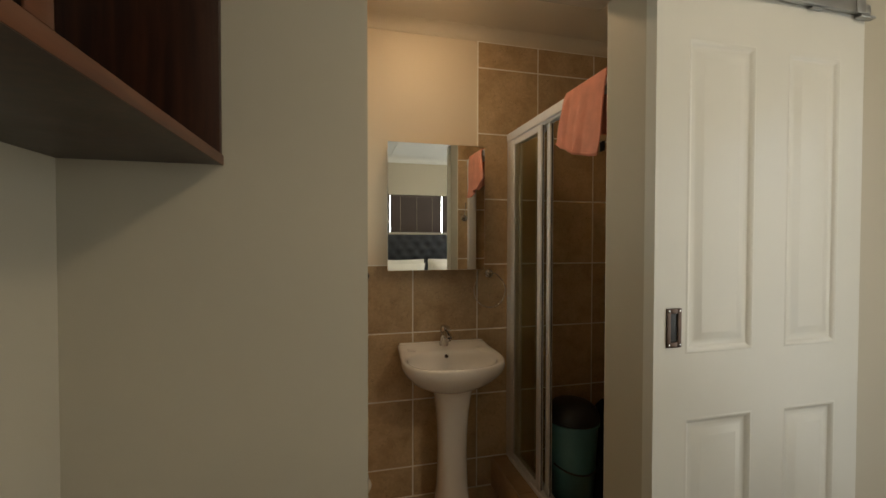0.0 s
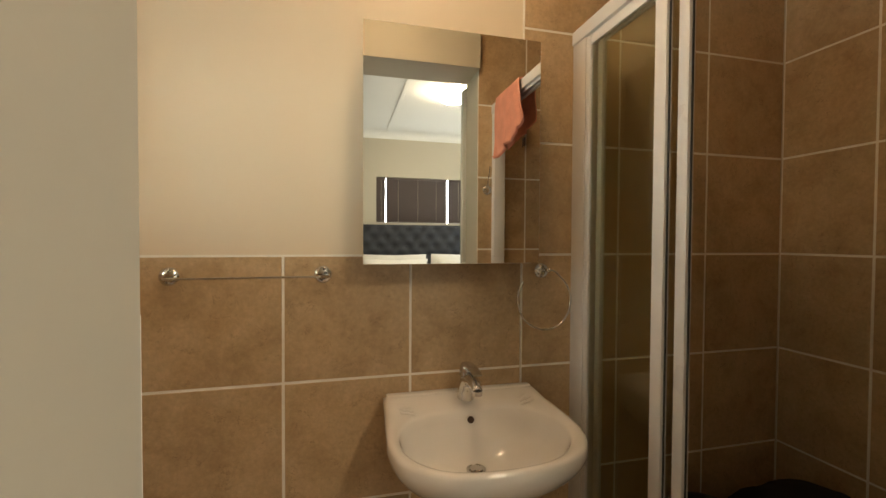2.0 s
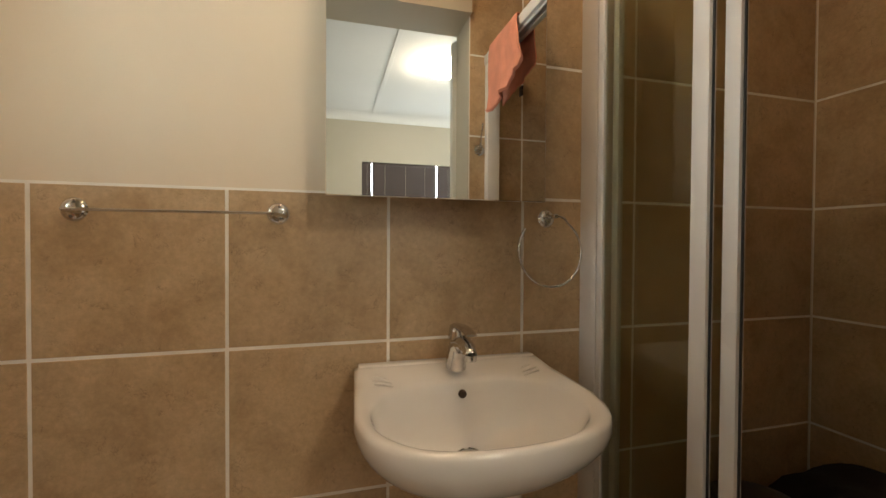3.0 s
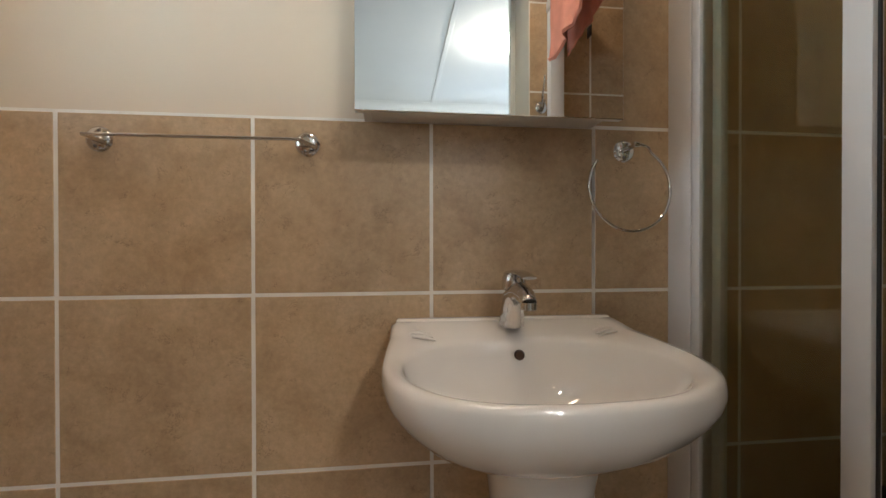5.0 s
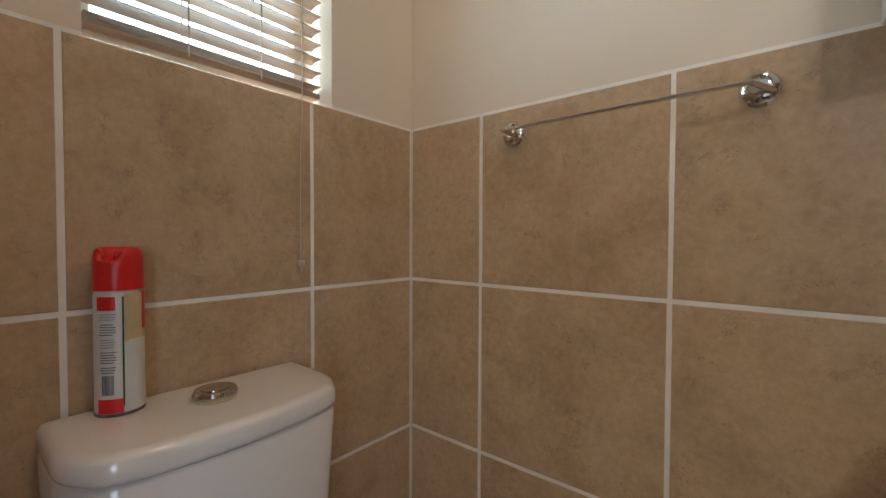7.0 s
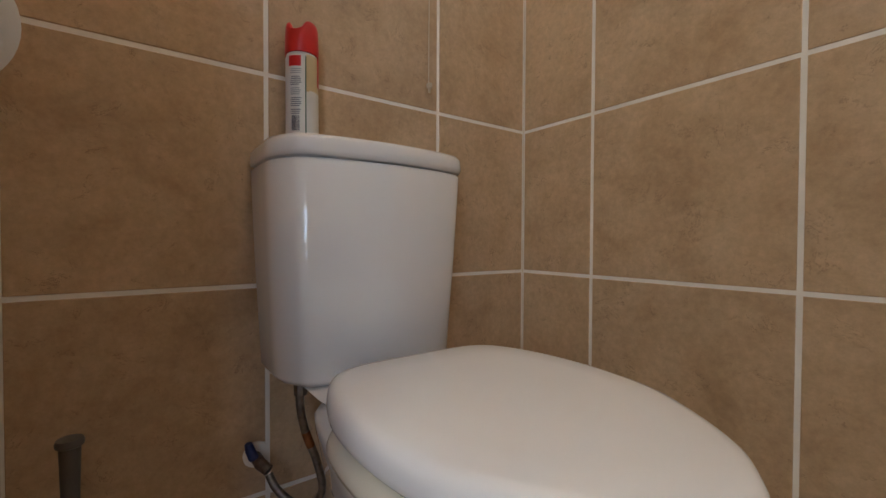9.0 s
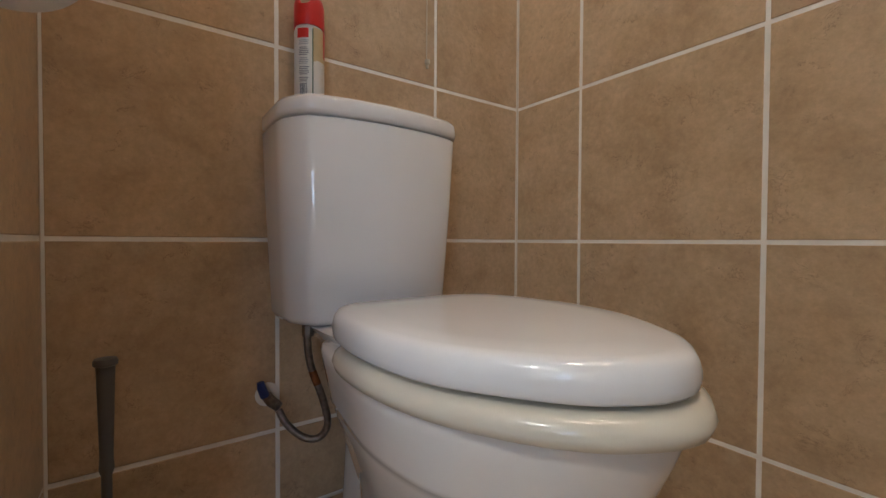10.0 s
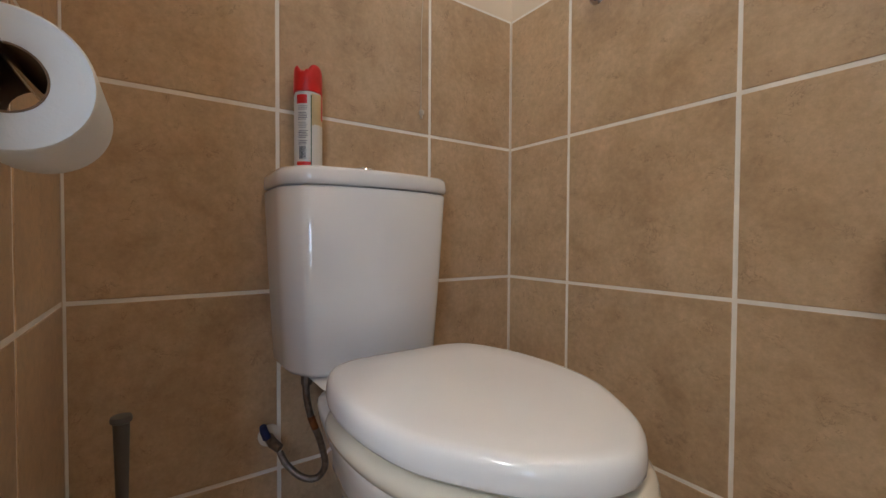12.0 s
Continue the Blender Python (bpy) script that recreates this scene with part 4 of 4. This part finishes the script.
for x in (1.372, 1.406):
    for z in (1.057, 1.147):
        part("screw", lathe(bm_new(), (x, DYF - 0.0045, z), [(0.0034, 0.0), (0.0034, -0.001), (0.002, -0.0018)], "y", 12), CHROME, pull)

track = thing("door_track", (1.71, -1.18, 2.003), "galvanised sliding door track along the top of the door", "door track")
bm = bm_new()
box(bm, (1.336, -1.214, 2.003), (2.030, -1.210, 2.052), 0.001)
box(bm, (1.336, -1.2095, 2.048), (2.030, -1.1515, 2.052), 0.001)
box(bm, (1.336, -1.2095, 2.003), (2.030, -1.203, 2.006), 0.0005)
part("rail", bm, TRACK, track)
bm = bm_new()
box(bm, (2.000, -1.217, 2.001), (2.034, -1.2145, 2.054), 0.001)
box(bm, (2.0305, -1.214, 2.004), (2.060, -1.198, 2.030), 0.002)
box(bm, (2.018, -1.216, 1.992), (2.078, -1.1965, 2.0005), 0.002)
part("end_bracket", bm, TRACK, track)
for x in (1.45, 1.86):
    bm = bm_new()
    box(bm, (x - 0.022, -1.2085, 1.996), (x + 0.022, -1.1965, 2.0015), 0.001)
    tube(bm, [(x, -1.202, 2.0015), (x, -1.202, 2.040)], 0.004, 10)
    part("hanger", bm, TRACK, track)

sw = thing("light_switch", (2.34, YO, 1.12), "white plastic light switch on the bedroom wall", "switch")
part("plate", box(bm_new(), (2.325, YO - 0.008, 1.065), (2.405, YO - 0.0005, 1.180), 0.003), PLASTIC_WHITE, sw)
part("rocker", box(bm_new(), (2.350, YO - 0.012, 1.100), (2.380, YO - 0.0082, 1.145), 0.002), PLASTIC_WHITE, sw)

# ---- wall cupboard ----
CX0, CX1, CY0, CY1, CZ0, CZ1 = 0.004, 0.297, -2.55, YO - 0.001, 1.489, 2.25
cup = thing("wall_cupboard", (0.11, -1.8, CZ0), "dark mahogany open-fronted cupboard hung high on the bedroom wall", "cupboard")
part("bottom_board", box(bm_new(), (CX0, CY0, CZ0), (CX1 - 0.002, CY1, CZ0 + 0.018), 0.001), MAHOGANY, cup)
part("top_board", box(bm_new(), (CX0, CY0, CZ1 - 0.018), (CX1 - 0.002, CY1, CZ1), 0.001), MAHOGANY, cup)
part("back_board", box(bm_new(), (CX0, CY0, CZ0 + 0.0182), (CX0 + 0.012, CY1, CZ1 - 0.0182)), MAHOGANY, cup)
for y in (CY1, -1.680, CY0 + 0.018):
    part("divider", box(bm_new(), (CX0 + 0.0122, y - 0.018, CZ0 + 0.0182), (CX1 - 0.002, y, CZ1 - 0.0182), 0.0005), MAHOGANY, cup)
part("edge_strip", box(bm_new(), (CX1 - 0.0018, CY0, CZ0 - 0.001), (CX1 + 0.001, CY1, CZ0 + 0.020), 0.0008), MAHOGANY_EDGE, cup, "lighter worn front edge")
part("edge_strip", box(bm_new(), (CX1 - 0.0018, -1.712, CZ0 + 0.0202), (CX1 + 0.001, -1.678, CZ1 - 0.0182), 0.0008), MAHOGANY_EDGE, cup)

# ---- bedroom shell ----
BX0, BX1, BY0 = 0.003, 3.10, -3.90
wall_with_hole("bedroom_wall_south", (-0.25, BY0 - 0.2, -0.1), (BX1 + 0.2, BY0, 2.62), (1.10, 2.70, 1.45, 1.985), PAINT_ROOM_SHADED, 0)
structure("bedroom_wall_west", box(bm_new(), (-0.25, BY0, -0.1), (BX0, YO, 2.62)), PAINT_ROOM_SHADED)
wall_with_hole("bedroom_wall_east", (BX1, BY0, -0.1), (BX1 + 0.2, 0.15, 2.62), (-3.60, -1.90, 0.05, 2.10), PAINT_ROOM_SHADED, 1)
structure("bedroom_ceiling", box(bm_new(), (BX0, BY0, 2.50), (BX1, YO, 2.54)), CEILING_WHITE)
structure("bedroom_floor", box(bm_new(), (-0.25, BY0, -0.1), (BX1, YO - 0.0005, -0.002)), CARPET)
cornice("bedroom_cornice", BX0, BX1, BY0, YO, 2.50, 0.075, CEILING_WHITE)
structure("ceiling_strip", box(bm_new(), (1.20, BY0 + 0.08, 2.494), (1.235, YO - 0.08, 2.4995), 0.002), CEILING_WHITE)
structure("ceiling_strip", box(bm_new(), (2.40, BY0 + 0.08, 2.494), (2.435, YO - 0.08, 2.4995), 0.002), CEILING_WHITE)

bm = bm_new()
box(bm, (1.10, BY0 - 0.12, 1.45), (1.13, BY0 - 0.09, 1.985), 0.002)
box(bm, (2.67, BY0 - 0.12, 1.45), (2.70, BY0 - 0.09, 1.985), 0.002)
box(bm, (1.131, BY0 - 0.12, 1.45), (2.669, BY0 - 0.09, 1.475), 0.002)
box(bm, (1.131, BY0 - 0.12, 1.96), (2.669, BY0 - 0.09, 1.985), 0.002)
box(bm, (1.585, BY0 - 0.12, 1.476), (1.615, BY0 - 0.09, 1.959), 0.002)
structure("window_2", bm, ALU)
for x0, x1, lad in ((1.104, 1.208, (1.16,)), (1.218, 1.953, (1.36, 1.595, 1.82)), (1.963, 2.696, (2.1, 2.5))):
    venetian(((x0 + x1) / 2, BY0 - 0.04, 1.452), x0, x1, 1.452, 1.983, BY0 - 0.04, 0.021, 0.027, radians(66), SLAT_DARK, lad, "dark venetian blind, closed, above the headboard", along="x")

rl = thing("ceiling_light", (1.62, -2.42, 2.40), "round opal glass ceiling lamp, lit, on the bedroom ceiling", "lamp")
part("lamp_base", lathe(bm_new(), (1.62, -2.42, 2.50), [(0.120, -0.001), (0.125, -0.010), (0.12, -0.014)]), ALU, rl)
part("shade", lathe(bm_new(), (1.62, -2.42, 2.50), [(0.146, -0.0145), (0.152, -0.030), (0.13, -0.065), (0.085, -0.088), (0.04, -0.096), (0.005, -0.098)]), GLOW_ROOM, rl, "glowing opal glass shade")

# ---- bed ----
bed = thing("bed", (1.70, -2.9, 0.0), "made double bed with a charcoal buttoned headboard and white linen", "bed")
part("base", box(bm_new(), (0.86, BY0 + 0.12, 0.08), (2.54, -2.02, 0.36), 0.02), VELVET, bed)
part("mattress", box(bm_new(), (0.86, BY0 + 0.12, 0.361), (2.54, -2.02, 0.62), 0.05, 4), LINEN, bed)
part("duvet", box(bm_new(), (0.84, -3.35, 0.56), (2.56, -2.00, 0.68), 0.045, 4), LINEN, bed)
HBX0, HBX1, HBZ1 = 0.78, 2.62, 1.425
nx, nz = 92, 56
buttons = []
for r in range(6):
    for c in range(11):
        buttons.append((HBX0 + 0.09 + (c + (0.5 if r % 2 else 0)) * 0.165, 0.86 + r * 0.105))
bm = bm_new()
grid = []
for j in range(nz + 1):
    row = []
    for i in range(nx + 1):
        x, z = HBX0 + (HBX1 - HBX0) * i / nx, 0.35 + (HBZ1 - 0.35) * j / nz
        d = min(math.hypot(x - bx, (z - bz) * 1.15) for bx, bz in buttons)
        y = BY0 + 0.065 + 0.030 * (1 - math.exp(-(d / 0.045) ** 2))
        edge = min(x - HBX0, HBX1 - x, HBZ1 - z)
        y -= 0.03 * max(0.0, 1 - edge / 0.03) ** 2
        row.append(bm.verts.new((x, y, z)))
    grid.append(row)
for a, b in zip(grid, grid[1:]):
    for i in range(nx):
        bm.faces.new((a[i], a[i + 1], b[i + 1], b[i]))
part("headboard_padding", bm, VELVET, bed, "charcoal velvet, deep-buttoned", angle=180)
part("headboard_frame", box(bm_new(), (HBX0, BY0 + 0.005, 0.05), (HBX1, BY0 + 0.062, HBZ1), 0.006), VELVET, bed)
for bx, bz in buttons:
    if HBX0 + 0.03 < bx < HBX1 - 0.03 and bz < HBZ1 - 0.03:
        part("button", lathe(bm_new(), (bx, BY0 + 0.066, bz), [(0.011, 0.0), (0.010, 0.006), (0.004, 0.009)], "y", 10), VELVET, bed)


def pillow(cx, cy, cz, w, h, lean, turn, label):
    bm = bm_new()
    n = 18
    for side in (-1, 1):
        g = []
        for j in range(n + 1):
            row = []
            for i in range(n + 1):
                u, v = 2 * i / n - 1, 2 * j / n - 1
                puff = (max(0.0, 1 - u ** 4) * max(0.0, 1 - v ** 4)) ** 0.5
                pinch = 1 - 0.05 * (1 - abs(u)) * abs(v) ** 3
                row.append(bm.verts.new((u * w / 2 * (1 - 0.04 * (1 - abs(v))), side * 0.085 * puff, v * h / 2 * pinch)))
            g.append(row)
        for a, b in zip(g, g[1:]):
            for i in range(n):
                bm.faces.new((a[i], a[i + 1], b[i + 1], b[i]))
    bmesh.ops.remove_doubles(bm, verts=bm.verts[:], dist=0.0005)
    m = Matrix.Translation((cx, cy, cz)) @ Matrix.Rotation(turn, 4, "Z") @ Matrix.Rotation(lean, 4, "X")
    bmesh.ops.transform(bm, matrix=m, verts=bm.verts[:])
    ob = solid("pillow", bm, LINEN, label, "pillow")
    ob["group"] = "pillows on the bed"
    return ob


pillow(1.27, BY0 + 0.25, 0.865, 0.72, 0.47, radians(-16), radians(2), "plump white pillow leaning on the dark headboard")
pillow(2.05, BY0 + 0.25, 0.868, 0.74, 0.47, radians(-15), radians(-2), "plump white pillow leaning on the dark headboard")
pillow(1.25, BY0 + 0.46, 0.850, 0.70, 0.44, radians(-24), radians(-3), "white pillow propped against another pillow")
pillow(2.06, BY0 + 0.46, 0.850, 0.70, 0.44, radians(-23), radians(3), "white pillow propped against another pillow")

# ---- tiles ----
GAP = 0.0075
tile_cache = {}


def tile_mesh(w, h):
    """A tile in the plane of x and z, its face at y = 0 and its back at y = 0.0043."""
    key = (round(w, 4), round(h, 4))
    if key not in tile_cache:
        b = 0.0012
        rings = []
        for inset, y in ((0, 0.0043), (0, b), (b * 0.35, b * 0.35), (b, 0)):
            rings.append([(inset - w / 2, y, inset - h / 2), (w / 2 - inset, y, inset - h / 2), (w / 2 - inset, y, h / 2 - inset), (inset - w / 2, y, h / 2 - inset)])
        bm = loft(bm_new(), rings, False, True)
        bmesh.ops.recalc_face_normals(bm, faces=bm.faces[:])
        if bm.faces[:][-1].normal.y > 0:
            bmesh.ops.reverse_faces(bm, faces=bm.faces[:])
        me = bpy.data.meshes.new("tile")
        bm.to_mesh(me)
        bm.free()
        me.materials.append(TILE)
        tile_cache[key] = me
    return tile_cache[key]


def tile_field(parent, place, a_cuts, z_cuts, skip=lambda a0, a1, z0, z1: False):
    """Tiles between the joints at a_cuts and z_cuts. place(a, z) gives the pose of a tile's middle."""
    for a0, a1 in zip(a_cuts, a_cuts[1:]):
        for z0, z1 in zip(z_cuts, z_cuts[1:]):
            if skip(a0, a1, z0, z1):
                continue
            o = new("tile", tile_mesh(a1 - a0 - GAP, z1 - z0 - GAP))
            o.parent = parent
            o.matrix_local = place((a0 + a1) / 2, (z0 + z1) / 2) @ Matrix.Translation((random.uniform(-3e-4, 3e-4), random.uniform(-2e-4, 1e-4), random.uniform(-3e-4, 3e-4))) @ Matrix.Rotation(random.uniform(-0.001, 0.001), 4, "Y")


random.seed(12)
rows_low = [0.0] + [ROW0 - P * k for k in (3, 2, 1, 0)]
rows_all = rows_low + [ROW0 + P * k for k in (1, 2, 3)] + [CEIL - 0.054]
north = lambda a, z: pose(a, 0, z)
west = lambda a, z: pose(0, a, z, 0, 0, 90)
east = lambda a, z: pose(XE, a, z, 0, 0, -90)
south = lambda a, z: pose(a, YS, z, 0, 0, 180)
south_shower = lambda a, z: pose(a, YR, z, 0, 0, 180)
G = [COL + P * k for k in range(7)]
tile_field(WALL_N, north, [0.0, G[0], G[1], G[2], G[3]], rows_low)
tile_field(WALL_N, north, [G[3], G[4], G[5], XE], rows_all)
tile_field(WALL_W, west, [YS, -0.614, -0.265, 0.0], rows_low)
tile_field(WALL_E, east, [YR, -0.629, -0.279, 0.0], rows_all)
tile_field(WALL_S, south, [0.0, 0.25, JL], rows_low)
tile_field(WALL_S, south_shower, [JR, 1.598, 1.948, XE], rows_all)


def grout(name, lo, hi):
    structure(name, box(bm_new(), lo, hi), GROUT)


g0, g1 = 0.0013, 0.0044
grout("grout", (0.0, g0, 0.0), (G[3], g1, ROW0 + 0.002))
grout("grout", (G[3] - 0.002, g0, 0.0), (XE, g1, CEIL - 0.053))
grout("grout", (-g1, YS, 0.0), (-g0, 0.0, 1.1995))
grout("grout", (-g1, YS, 1.1995), (-g0, -0.5915, ROW0 + 0.002))
grout("grout", (-g1, -0.2175, 1.1995), (-g0, 0.0, ROW0 + 0.002))
grout("grout", (XE + g0, YR, 0.0), (XE + g1, 0.0, CEIL - 0.053))
grout("grout", (0.0, YS - g1, 0.0), (JL - 0.001, YS - g0, ROW0 + 0.002))
grout("grout", (JR + 0.001, YR - g1, 0.0), (XE, YR - g0, CEIL - 0.053))
FLOOR = bpy.data.objects["floor"]
flat = lambda a, b: pose(a, b, 0, -90, 0, 0)
xs = [0.0, 0.33, 0.68, 1.03, 1.336]
for a0, a1 in zip(xs, xs[1:]):
    for b0, b1 in ((YS, -0.64), (-0.64, -0.29), (-0.29, 0.0)):
        o = new("tile", tile_mesh(a1 - a0 - GAP, b1 - b0 - GAP))
        o.parent = FLOOR
        o.matrix_local = flat((a0 + a1) / 2, (b0 + b1) / 2)
KERB = bpy.data.objects["shower_kerb"]
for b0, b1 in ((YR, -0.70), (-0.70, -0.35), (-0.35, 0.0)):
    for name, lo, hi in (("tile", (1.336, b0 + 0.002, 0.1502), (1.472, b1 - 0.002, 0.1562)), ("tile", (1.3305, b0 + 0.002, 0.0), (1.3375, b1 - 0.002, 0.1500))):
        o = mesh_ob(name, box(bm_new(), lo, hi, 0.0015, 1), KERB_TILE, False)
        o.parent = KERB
